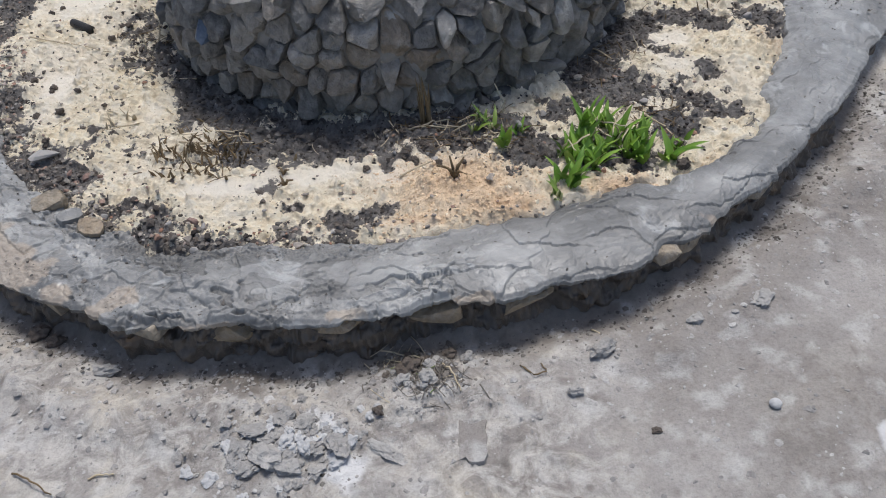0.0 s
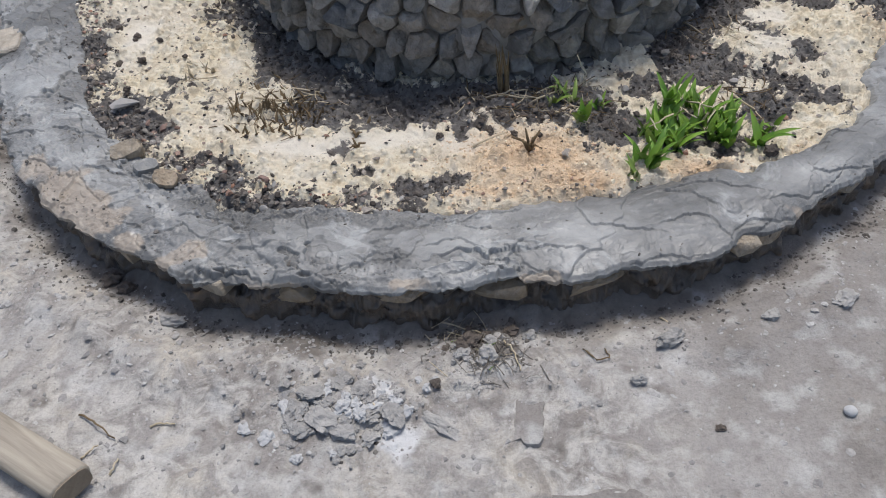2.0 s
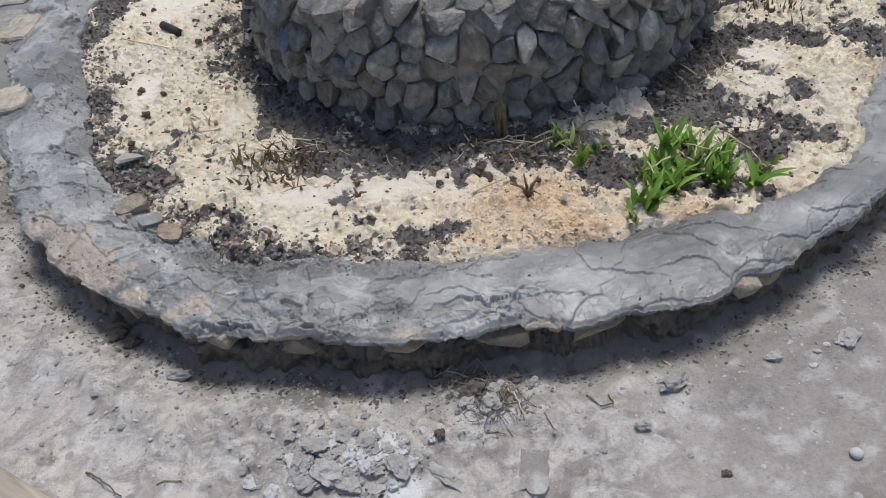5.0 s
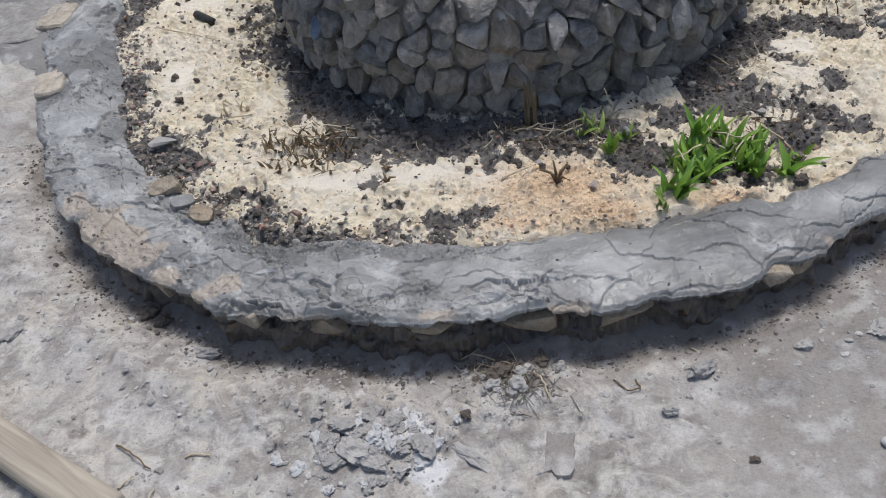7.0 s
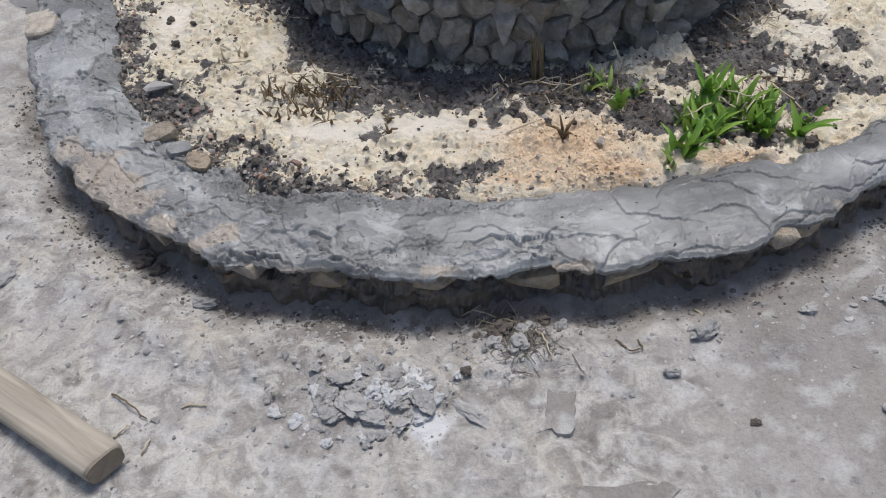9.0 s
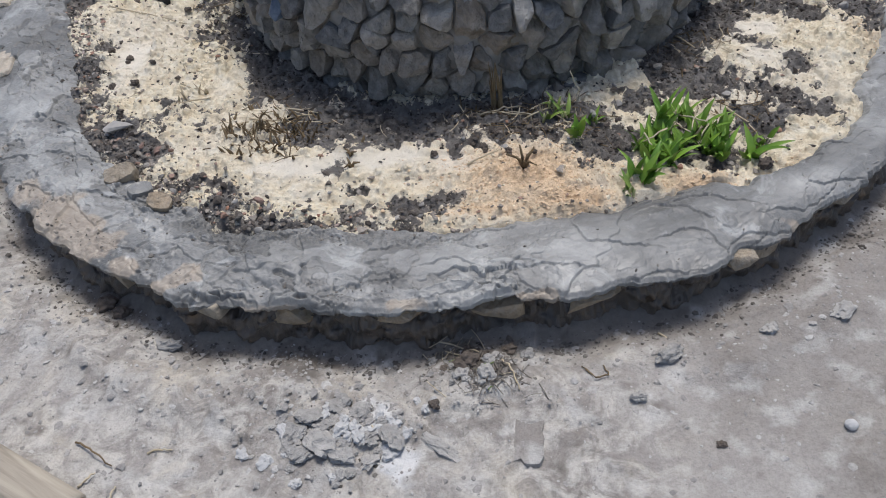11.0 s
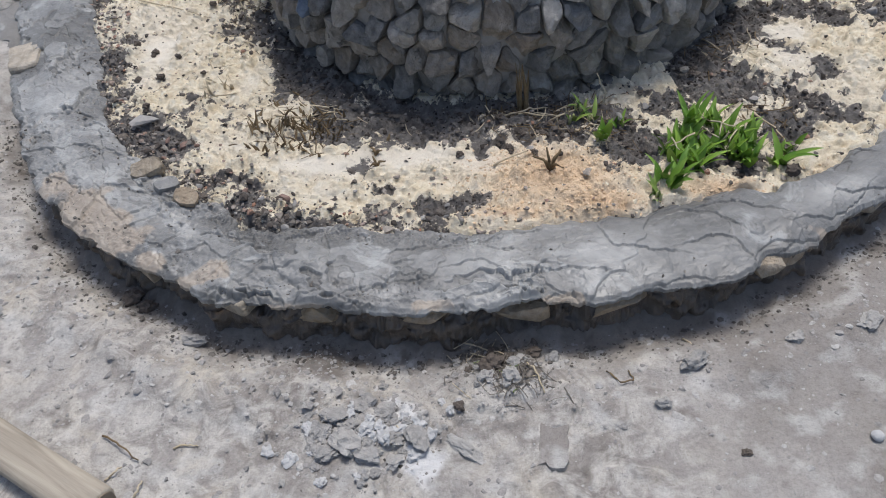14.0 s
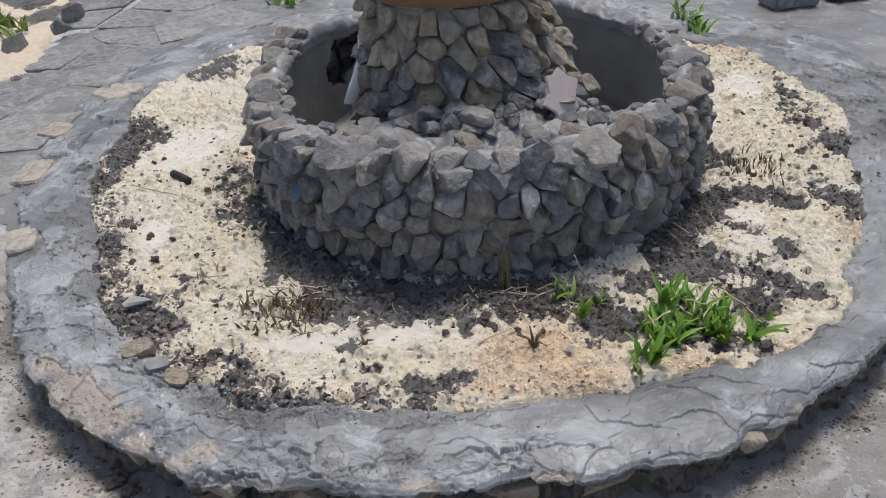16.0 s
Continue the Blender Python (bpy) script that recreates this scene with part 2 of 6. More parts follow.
M_BROWN_STALK = mottled("brown_stalk", (0.13, 0.095, 0.055), (0.33, 0.25, 0.145), 60, 0.85, 0.3)
M_DEAD_WEED = mottled("dead_weed", (0.13, 0.115, 0.098), (0.32, 0.295, 0.26), 50, 0.9, 0.3)
M_WOOD = wood_material("weathered_wood", (0.26, 0.228, 0.185), (0.45, 0.405, 0.335))
M_END = mottled("sawn_end", (0.17, 0.135, 0.10), (0.30, 0.25, 0.19), 60)
M_BLACK = mottled("black_rubber", (0.012, 0.012, 0.013), (0.035, 0.035, 0.036), 60, 0.6, 0.4)
M_DRY_LEAF = mottled("dead_leaf", (0.30, 0.21, 0.13), (0.46, 0.36, 0.26), 40, 0.8, 0.3)


# ---- shape helpers ----
def rnd2(ix, iy, s):
    """A hash of lattice points into 0..1."""
    h = (ix.astype(np.int64) * 374761393 + iy.astype(np.int64) * 668265263 + s * 974711) & 0x7FFFFFFF
    h = ((h ^ (h >> 13)) * 1274126177) & 0x7FFFFFFF
    h = ((h ^ (h >> 15)) * 2246822519) & 0x7FFFFFFF
    return ((h ^ (h >> 14)) & 0xFFFFF) / 1048575.0


def vnoise(x, y, s=0):
    ix, iy = np.floor(x), np.floor(y)
    fx, fy = x - ix, y - iy
    fx, fy = fx * fx * (3 - 2 * fx), fy * fy * (3 - 2 * fy)
    a, b = rnd2(ix, iy, s), rnd2(ix + 1, iy, s)
    c, d = rnd2(ix, iy + 1, s), rnd2(ix + 1, iy + 1, s)
    return (a * (1 - fx) + b * fx) * (1 - fy) + (c * (1 - fx) + d * fx) * fy


def fbm(x, y, size, octaves=4, s=0, gain=0.5):
    """Noise about 0, within -1..1, with lumps of that size in metres."""
    out, amp, tot = 0.0, 1.0, 0.0
    for k in range(octaves):
        out = out + amp * (2 * vnoise(x / size + 17.3 * k, y / size - 9.1 * k, s + k) - 1)
        tot, amp, size = tot + amp, amp * gain, size * 0.5
    return 1.9 * out / tot


def cells(x, y, size, s=0):
    """Voronoi cells of that size: distance to the border, three random values of the cell, and the offset from its seed."""
    x, y = x / size, y / size
    ix, iy = np.floor(x), np.floor(y)
    f1 = np.full(x.shape, 9.0)
    f2 = np.full(x.shape, 9.0)
    best = [np.zeros(x.shape) for _ in range(5)]
    for i in (-1, 0, 1):
        for j in (-1, 0, 1):
            cx, cy = ix + i, iy + j
            dx, dy = x - (cx + rnd2(cx, cy, s)), y - (cy + rnd2(cx, cy, s + 7))
            d = np.hypot(dx, dy)
            near = d < f1
            f2 = np.where(near, f1, np.minimum(f2, d))
            f1 = np.where(near, d, f1)
            for k, v in enumerate((rnd2(cx, cy, s + 11), rnd2(cx, cy, s + 23), rnd2(cx, cy, s + 31), dx, dy)):
                best[k] = np.where(near, v, best[k])
    return (f2 - f1, *best)


def shingle(x, y, size, lift, turn, s=0, groove=0.35):
    """Relief of overlapping flakes: each rises to one side and ends there in a small step."""
    wx = x + size * 0.42 * fbm(x, y, size * 0.9, 4, s + 50)
    wy = y + size * 0.42 * fbm(x, y, size * 0.9, 4, s + 60)
    d, a, b, c, dx, dy = cells(wx, wy, size, s)
    t = turn + 1.6 * (b - 0.5)
    return lift * (0.8 * (np.cos(t) * dx + np.sin(t) * dy) + 0.9 * (a - 0.5) - groove * np.exp(-((d / 0.026) ** 2)) * (c > 0.3))


def flakes(x, y, size, lift, s=0):
    """Relief of dabbed mortar: long crooked lips that overhang on their outer side."""
    f = fbm(x, y, size, 4, s, 0.55)
    gate = smooth(-0.25, 0.2, fbm(x, y, size * 1.6, 2, s + 9))
    w = smooth(-0.04, 0.04, f)
    return lift * gate * (w * np.exp(-np.maximum(f, 0) / 0.5) - (1 - w) * 0.65 * np.exp(-np.maximum(-f, 0) / 0.055))


def smooth(a, b, v):
    v = np.clip((v - a) / (b - a), 0, 1)
    return v * v * (3 - 2 * v)


def table(theta, stops):
    """A smooth periodic value of the angle in degrees, through (angle, value) stops."""
    a = np.array([p for p, _ in stops], float)
    v = np.array([q for _, q in stops], float)
    a = np.concatenate([a - 360, a, a + 360])
    v = np.concatenate([v, v, v])
    th = np.atleast_1d(np.asarray(theta, float))
    k = np.clip(np.searchsorted(a, th) - 1, 0, len(a) - 2)
    f = (th - a[k]) / (a[k + 1] - a[k])
    f = f * f * (3 - 2 * f)
    return (v[k] * (1 - f) + v[k + 1] * f).reshape(np.shape(theta))


def mesh_from(name, verts, quads, smooth_faces=True, tris=False):
    me = bpy.data.meshes.new(name)
    n = 3 if tris else 4
    me.vertices.add(len(verts))
    me.vertices.foreach_set("co", np.asarray(verts, np.float32).ravel())
    me.loops.add(len(quads) * n)
    me.loops.foreach_set("vertex_index", np.asarray(quads, np.int32).ravel())
    me.polygons.add(len(quads))
    me.polygons.foreach_set("loop_start", np.arange(0, len(quads) * n, n, dtype=np.int32))
    me.polygons.foreach_set("use_smooth", np.full(len(quads), smooth_faces))
    me.update()
    me.validate()
    return me


def grid_mesh(name, P, wrap=False, flip=False, keep=None):
    """A mesh from an array of points nu x nv x 3; wrap joins the last row of u to the first."""
    nu, nv = P.shape[:2]
    u = np.arange(nu if wrap else nu - 1)
    a = (u[:, None] * nv + np.arange(nv - 1)[None, :])
    b = (((u + 1) % nu)[:, None] * nv + np.arange(nv - 1)[None, :])
    q = np.stack([a, b, b + 1, a + 1], -1)
    if flip:
        q = q[..., ::-1]
    q = q[keep] if keep is not None else q.reshape(-1, 4)
    return mesh_from(name, P.reshape(-1, 3), q)


def put_value(me, name, values):
    at = me.attributes.new(name, "FLOAT", "POINT")
    at.data.foreach_set("value", np.asarray(values, np.float32).ravel())


def thing(name, me, material, label="", category="", group="", kind="", m=None):
    ob = new(name, me)
    if material and not me.materials:
        me.materials.append(material)
    if m is not None:
        ob.matrix_world = m
    return tagged(ob, label, category, group, kind)


def part(name, me, material, parent, label="", m=None):
    if isinstance(me, bmesh.types.BMesh):
        bm, me = me, bpy.data.meshes.new(name)
        bm.to_mesh(me)
        bm.free()
    ob = thing(name, me, material, label)
    ob.parent = parent
    if m is not None:
        ob.matrix_local = m
    return ob


def polar(theta_deg, r):
    t = np.radians(theta_deg)
    return r * np.sin(t), -r * np.cos(t)


def hull_mesh(name, rng, sx, sy, sz, n=16, box=0.6, smooth_faces=False):
    """An angular broken lump: the hull of random points on a rounded box."""
    bm = bmesh.new()
    for _ in range(n):
        v = rng.normal(size=3)
        v /= np.linalg.norm(v)
        c = v / np.abs(v).max()
        v = (v * (1 - box) + c * box) * rng.uniform(0.86, 1.08)
        bm.verts.new((v[0] * sx, v[1] * sy, v[2] * sz))
    res = bmesh.ops.convex_hull(bm, input=bm.verts)
    bmesh.ops.delete(bm, geom=[g for g in res["geom_interior"] if isinstance(g, bmesh.types.BMVert)], context="VERTS")
    bmesh.ops.bevel(bm, geom=list(bm.edges), offset=min(sx, sy, sz) * 0.07, segments=1, affect="EDGES", clamp_overlap=True)
    for f in bm.faces:
        f.smooth = smooth_faces
    me = bpy.data.meshes.new(name)
    bm.to_mesh(me)
    bm.free()
    return me


def crisp(bm, angle=0.36):
    """Smooth faces, with the sharper ridges left hard."""
    bm.normal_update()
    for f in bm.faces:
        f.smooth = True
    for e in bm.edges:
        e.smooth = len(e.link_faces) < 2 or e.calc_face_angle(0.0) < angle


def rough_stone(name, rng, sx, sy, sz, level=3):
    """A weathered broken stone: a ball cut by random planes, with a rough skin."""
    bm = bmesh.new()
    bmesh.ops.create_icosphere(bm, subdivisions=level, radius=1)
    planes = []
    for _ in range(12):
        n = Vector(rng.normal(size=3)).normalized()
        planes.append((n, rng.uniform(0.42, 0.76)))
    o = Vector(rng.uniform(-40, 40, 3))
    for v in bm.verts:
        p = v.co.copy()
        for n, d in planes:
            k = p.dot(n)
            if k > d:
                p *= d / k
        p *= 1.42 + 0.08 * noise.noise(p * 2.2 + o) + 0.07 * noise.noise(p * 6 + o)
        v.co = (p.x * sx, p.y * sy, p.z * sz)
    crisp(bm)
    me = bpy.data.meshes.new(name)
    bm.to_mesh(me)
    bm.free()
    return me


def slab_mesh(name, rng, sx, sy, sz, n=20, square=5):
    """A flat squarish stone with a chipped outline and an uneven top."""
    bm = bmesh.new()
    o = rng.uniform(-40, 40)
    rings = []
    for scale, z in ((1.0, -sz), (1.0, 0.5 * sz), (0.93, sz), (0.6, sz), (0.3, sz)):
        ring = []
        for k in range(n):
            a = 2 * math.pi * (k + 0.5) / n
            q = (abs(math.cos(a)) ** square + abs(math.sin(a)) ** square) ** (-1 / square)
            f = q * scale * (1 + 0.13 * noise.noise((2.2 * math.cos(a) + o, 2.2 * math.sin(a), 0)) + 0.05 * noise.noise((7 * math.cos(a) + o, 7 * math.sin(a), 3)))
            x, y = sx * f * math.cos(a), sy * f * math.sin(a)
            ring.append(bm.verts.new((x, y, z + (0.25 * sz * noise.noise((x * 40 + o, y * 40, 0)) if z > 0 else 0))))
        rings.append(ring)
    for a, b in zip(rings, rings[1:]):
        for k in range(n):
            bm.faces.new((a[k], a[(k + 1) % n], b[(k + 1) % n], b[k]))
    bm.faces.new(rings[-1])
    bm.faces.new(rings[0][::-1])
    bmesh.ops.recalc_face_normals(bm, faces=bm.faces)
    me = bpy.data.meshes.new(name)
    bm.to_mesh(me)
    bm.free()
    return me


ICO_V = np.array([v for v in ((0, 1, 1.618), (0, -1, 1.618), (0, 1, -1.618), (0, -1, -1.618), (1, 1.618, 0), (-1, 1.618, 0), (1, -1.618, 0), (-1, -1.618, 0), (1.618, 0, 1), (1.618, 0, -1), (-1.618, 0, 1), (-1.618, 0, -1))]) / 1.902


def ico_faces():
    bm = bmesh.new()
    vs = [bm.verts.new(v) for v in ICO_V]
    bm.verts.index_update()
    bmesh.ops.convex_hull(bm, input=vs)
    bm.normal_update()
    out = [[v.index for v in f.verts] for f in bm.faces]
    bm.free()
    return np.array(out)


ICO_F = ico_faces()


def crumbs(name, xyz, size, rng, flat=0.7, rough=0.48):
    """Many small lumps in one mesh."""
    k = len(xyz)
    ang = rng.uniform(0, 2 * np.pi, k)
    v = ICO_V[None] * (1 + rng.uniform(-rough, rough, (k, 12, 1)))
    v = v * (np.stack([rng.uniform(0.7, 1.3, k), rng.uniform(0.7, 1.3, k), rng.uniform(0.6, 1.1, k) * flat], 1) * size[:, None])[:, None, :]
    c, s = np.cos(ang)[:, None], np.sin(ang)[:, None]
    x, y = v[..., 0] * c - v[..., 1] * s, v[..., 0] * s + v[..., 1] * c
    v = np.stack([x, y, v[..., 2]], -1) + xyz[:, None, :]
    f = (ICO_F[None] + 12 * np.arange(k)[:, None, None]).reshape(-1, 3)
    return mesh_from(name, v.reshape(-1, 3), f, False, True)


def tube(name, pts, r0, r1, sides=6):
    """A thin bent rod through the points, tapering from r0 to r1."""
    pts = [Vector(p) for p in pts]
    bm = bmesh.new()
    rings = []
    for i, p in enumerate(pts):
        d = (pts[min(i + 1, len(pts) - 1)] - pts[max(i - 1, 0)]).normalized()
        a = d.orthogonal().normalized()
        b = d.cross(a)
        r = r0 + (r1 - r0) * i / (len(pts) - 1)
        rings.append([bm.verts.new(p + r * (math.cos(t) * a + math.sin(t) * b)) for t in (2 * math.pi * k / sides for k in range(sides))])
    for q, w in zip(rings, rings[1:]):
        for k in range(sides):
            bm.faces.new((q[k], q[(k + 1) % sides], w[(k + 1) % sides], w[k]))
    bm.faces.new(rings[0][::-1])
    bm.faces.new(rings[-1])
    bmesh.ops.recalc_face_normals(bm, faces=bm.faces)
    for f in bm.faces:
        f.smooth = True
    me = bpy.data.meshes.new(name)
    bm.to_mesh(me)
    bm.free()
    return me


def twig(name, pts, r0, r1, material, label, category="twig", rng=None, wobble=0.004, group=""):
    rng = rng or np.random.default_rng(int(abs(pts[0][0]) * 1e4) + 3)
    pts = [Vector(p) for p in pts]
    full = []
    for a, b in zip(pts, pts[1:]):
        for k in range(4):
            full.append(a.lerp(b, k / 4) + Vector(rng.normal(0, wobble * 0.5, 3)))
    full.append(pts[-1])
    base = full[0].copy()
    me = tube(name, [p - base for p in full], r0, r1)
    return thing(name, me, material, label, category, group, m=Matrix.Translation(base))


# ---- plan: the kerb's edges as radii over the angle (0 faces the first camera, positive to its right) ----
K_IN = ((-160, 1.80), (-140, 1.80), (-121, 1.68), (-102, 1.46), (-70, 1.31), (-50, 1.37), (-25, 1.375), (-14, 1.31), (5, 1.28), (15, 1.27), (22, 1.29), (28, 1.322), (38, 1.325), (44, 1.34), (51, 1.27), (60, 1.265), (83, 1.29), (105, 1.45), (125, 1.52), (150, 1.62), (175, 1.75))
K_OUT = ((-170, 2.20), (-140, 2.15), (-121, 1.98), (-95, 1.70), (-75, 1.58), (-62, 1.585), (-42, 1.615), (-25, 1.60), (-8, 1.535), (3, 1.508), (14, 1.508), (18, 1.515), (25, 1.50), (31, 1.474), (40, 1.447), (60, 1.48), (83, 1.68), (105, 1.90), (130, 2.05), (160, 2.2))


def r_in(th):
    t = np.asarray(th, float)
    return table(t, K_IN) + 0.012 * fbm(t / 57.3 * 1.3, t * 0, 0.10, 3, 5) + 0.006 * fbm(t / 57.3 * 1.3, t * 0 + 5.1, 0.03, 3, 6)


def r_out(th):
    t = np.asarray(th, float)
    return table(t, K_OUT) + 0.009 * fbm(t / 57.3 * 1.5, t * 0 + 3.3, 0.13, 3, 9) + 0.002 * fbm(t / 57.3 * 1.5, t * 0 + 8.3, 0.035, 3, 10) - 0.022 * np.exp(-(((t - 21) / 1.6) ** 2))


def angle_of(x, y):
    return np.degrees(np.arctan2(x, -y))


def blobs(x, y, rows):
    out = np.zeros(np.shape(x))
    for bx, by, rx, ry, amp in rows:
        out = out + amp * np.exp(-(((x - bx) / rx) ** 2 + ((y - by) / ry) ** 2))
    return out


def ground_level(x, y):
    """The ground's large form: level in front, rising to the paving beside and behind the bed."""
    return 0.10 * smooth(-0.80, -0.15, y)


def ground_z(x, y):
    th, r = angle_of(x, y), np.hypot(x, y)
    off = r - r_out(th)
    z = ground_level(x, y)
    near = 1 - smooth(2.6, 4.0, r)
    rough = smooth(-0.2, 0.5, fbm(x, y, 0.5, 3, 41)) * 0.7 + 0.3
    rough = np.clip(rough + 0.4 * smooth(0.3, -0.5, x) + 0.35 * smooth(0.30, 0.08, off) - 0.25, 0.12, 1)
    z = z + near * (0.008 * fbm(x, y, 0.35, 3, 40) + 0.0035 * rough * fbm(x, y, 0.05, 4, 42) + rough * (shingle(x, y, 0.10, 0.0065, -1.2, 43) + shingle(x, y, 0.038, 0.0055, -1.0, 45)))
    z = z + near * 0.012 * np.exp(-((off - 0.16) / 0.05) ** 2) * (0.6 + fbm(x, y, 0.1, 3, 46))
    z = z - near * 0.024 * np.exp(-((off - 0.02) / 0.045) ** 2)
    z = z + 0.012 * blobs(x, y, ((-0.32, -1.73, 0.10, 0.07, 1), (-0.05, -1.6, 0.09, 0.05, 0.8), (-0.44, -1.55, 0.05, 0.06, 0.7)))
    return np.where(off < -0.10, np.minimum(z, -0.06), z)


DARK_FRONT = ((-0.18, -0.86, 0.22, 0.1, -1.2), (-0.08, -1.01, 0.02, 0.06, -0.9), (-0.33, -0.81, 0.1, 0.06, -0.9), (-0.51, -0.65, 0.12, 0.11, -1), (-0.64, -0.51, 0.08, 0.14, -0.7), (-0.76, -0.3, 0.09, 0.14, -0.6), (-0.48, -0.86, 0.08, 0.07, -0.35), (0.13, -0.9, 0.07, 0.05, -0.75),
              (0.27, -0.87, 0.06, 0.06, -0.8), (0.29, -0.99, 0.06, 0.06, -0.8), (0.21, -1.13, 0.04, 0.03, -0.4), (-0.38, -1.03, 0.05, 0.03, -0.6), (-0.2, -1.19, 0.05, 0.03, -0.8), (-0.08, -1.17, 0.05, 0.04, -0.7), (-0.34, -1.2, 0.05, 0.02, -0.35), (0.04, -0.82, 0.09, 0.04, -0.8))
DARK_LEFT = ((-1.4, 0.35, 0.12, 0.17, -0.5), (-1.32, 1.03, 0.17, 0.07, -0.5), (-1.21, 1.21, 0.09, 0.1, -0.4), (-1.36, -0.02, 0.06, 0.28, -0.6), (-1.18, -0.5, 0.05, 0.21, -0.45), (-1.01, -0.87, 0.09, 0.08, -0.85), (-0.88, -0.94, 0.06, 0.04, -0.9), (-0.78, -1.09, 0.07, 0.06, -0.55),
             (-0.64, -1.1, 0.07, 0.04, -0.4), (-0.64, -1.18, 0.11, 0.04, -0.6), (-0.49, -1.24, 0.11, 0.02, -0.9), (-1.02, -0.06, 0.13, 0.07, -0.3), (-0.9, -0.11, 0.08, 0.17, -0.4), (-1.06, -0.69, 0.07, 0.07, -0.35), (-0.85, -0.71, 0.07, 0.04, -0.3), (-0.73, -0.72, 0.07, 0.05, -0.35))
DARK_RIGHT = ((0.53, -0.62, 0.09, 0.12, -1.1), (0.65, -0.44, 0.1, 0.12, -1.3), (0.86, -0.33, 0.14, 0.04, -1.1), (0.97, -0.42, 0.06, 0.06, -0.8), (0.52, -0.77, 0.09, 0.06, -0.7), (0.69, -0.94, 0.07, 0.09, -0.9), (0.76, -0.81, 0.07, 0.05, -0.6), (0.54, -1.05, 0.08, 0.05, -0.8), (0.55, -1.12, 0.03, 0.02, -0.7),
              (1.11, -0.45, 0.06, 0.19, -1), (1.27, -0.04, 0.05, 0.17, -0.7), (0.86, -0.9, 0.05, 0.06, -0.45), (1.14, -0.07, 0.03, 0.04, -0.8), (1.29, 0.44, 0.05, 0.16, -0.5), (0.84, -0.08, 0.08, 0.15, -0.45), (0.39, -0.81, 0.07, 0.06, -0.75), (0.86, -0.68, 0.04, 0.05, -0.5), (1.20, 0.2, 0.05, 0.2, -0.45), (0.80, 0.02, 0.05, 0.15, -0.5), (0.60, -0.74, 0.10, 0.07, -0.8), (0.33, -1.06, 0.05, 0.05, -0.4))
DARK = (*DARK_FRONT, *DARK_LEFT, *DARK_RIGHT)
PALE = ((1.01, 0.09, 0.16, 0.29, 0.5), (0.97, -0.69, 0.08, 0.21, 0.5), (0.76, -1.06, 0.08, 0.07, 0.5), (-1.11, -0.09, 0.08, 0.18, 0.2), (-0.6, -0.99, 0.09, 0.09, 0.4), (-0.15, -1.13, 0.08, 0.04, 0.35), (0.09, -1.12, 0.16, 0.11, 0.55), (1.11, -0.57, 0.03, 0.22, 0.5), (-1.21, 0.72, 0.16, 0.11, 0.5), (0.47, -1.18, 0.07, 0.03, 0.5))
PEACH = ((0.09, -1.12, 0.16, 0.13, 1), (0.47, -1.18, 0.08, 0.04, 1), (-0.03, -1.24, 0.08, 0.02, 0.6), (0.21, -1.23, 0.08, 0.04, 0.8), (1.22, 1.03, 0.16, 0.22, 1), (1.09, -0.64, 0.04, 0.21, 0.4), (0.74, -1.11, 0.05, 0.03, 0.4))


def sand_at(x, y):
    """How far the sawdust covers the soil, 0 to 1."""
    v = 0.74 + 1.08 * blobs(x, y, DARK) + blobs(x, y, PALE) + 0.5 * blobs(x, y, FINE) + 0.44 * fbm(x, y, 0.20, 5, 21, 0.75) + 0.30 * fbm(x, y, 0.04, 3, 27, 0.7)
    return smooth(0.02, 0.86, v)


def peach_at(x, y):
    return np.clip(blobs(x, y, PEACH), 0, 1)


FINE = ((-1.11, 0.22, 0.17, 0.24, 1), (0.8, -0.49, 0.09, 0.07, 1), (0.77, -0.64, 0.09, 0.07, 0.8), (1.11, 0.53, 0.11, 0.15, 0.8), (-0.49, -1.03, 0.1, 0.05, 0.8), (-0.25, -0.99, 0.14, 0.06, 1), (-0.73, -0.66, 0.07, 0.14, 0.6), (-1.06, -0.47, 0.07, 0.19, 0.7), (0.41, -0.73, 0.05, 0.025, 0.35), (-0.45, -1.15, 0.08, 0.04, 0.4), (-0.07, -1.06, 0.08, 0.05, 0.8))


def fine_at(x, y):
    """Where the sawdust lies as a smooth pale sheet."""
    return smooth(0.2, 0.8, blobs(x, y, FINE) + 0.22 * fbm(x, y, 0.08, 3, 28))


def clumps(x, y, size, s):
    d, a, b, c, dx, dy = cells(x + size * 0.4 * fbm(x, y, size, 2, s + 1), y + size * 0.4 * fbm(x, y, size, 2, s + 2), size, s)
    return a * np.exp(-((dx ** 2 + dy ** 2) / 0.22))


def bed_z(x, y):
    s = sand_at(x, y)
    soft = 1 - 0.9 * fine_at(x, y)
    z = 0.098 + 0.016 * fbm(x, y, 0.30, 3, 22) + 0.010 * s + 0.005 * fbm(x, y, 0.05, 3, 24)
    z = z + soft * ((1 - 0.6 * s) * 0.009 * fbm(x, y, 0.024, 3, 23, 0.7) + 0.019 * clumps(x, y, 0.034, 120) + 0.010 * clumps(x, y, 0.015, 130)) + 0.03 * blobs(x, y, ((0.07, -1.13, 0.15, 0.08, 0.6), (1.16, 0.85, 0.14, 0.14, 1.6), (0.47, -1.16, 0.10, 0.035, 0.5)))
    return z - 0.05 * smooth(-0.015, 0.035, np.hypot(x, y) - r_in(angle_of(x, y)))


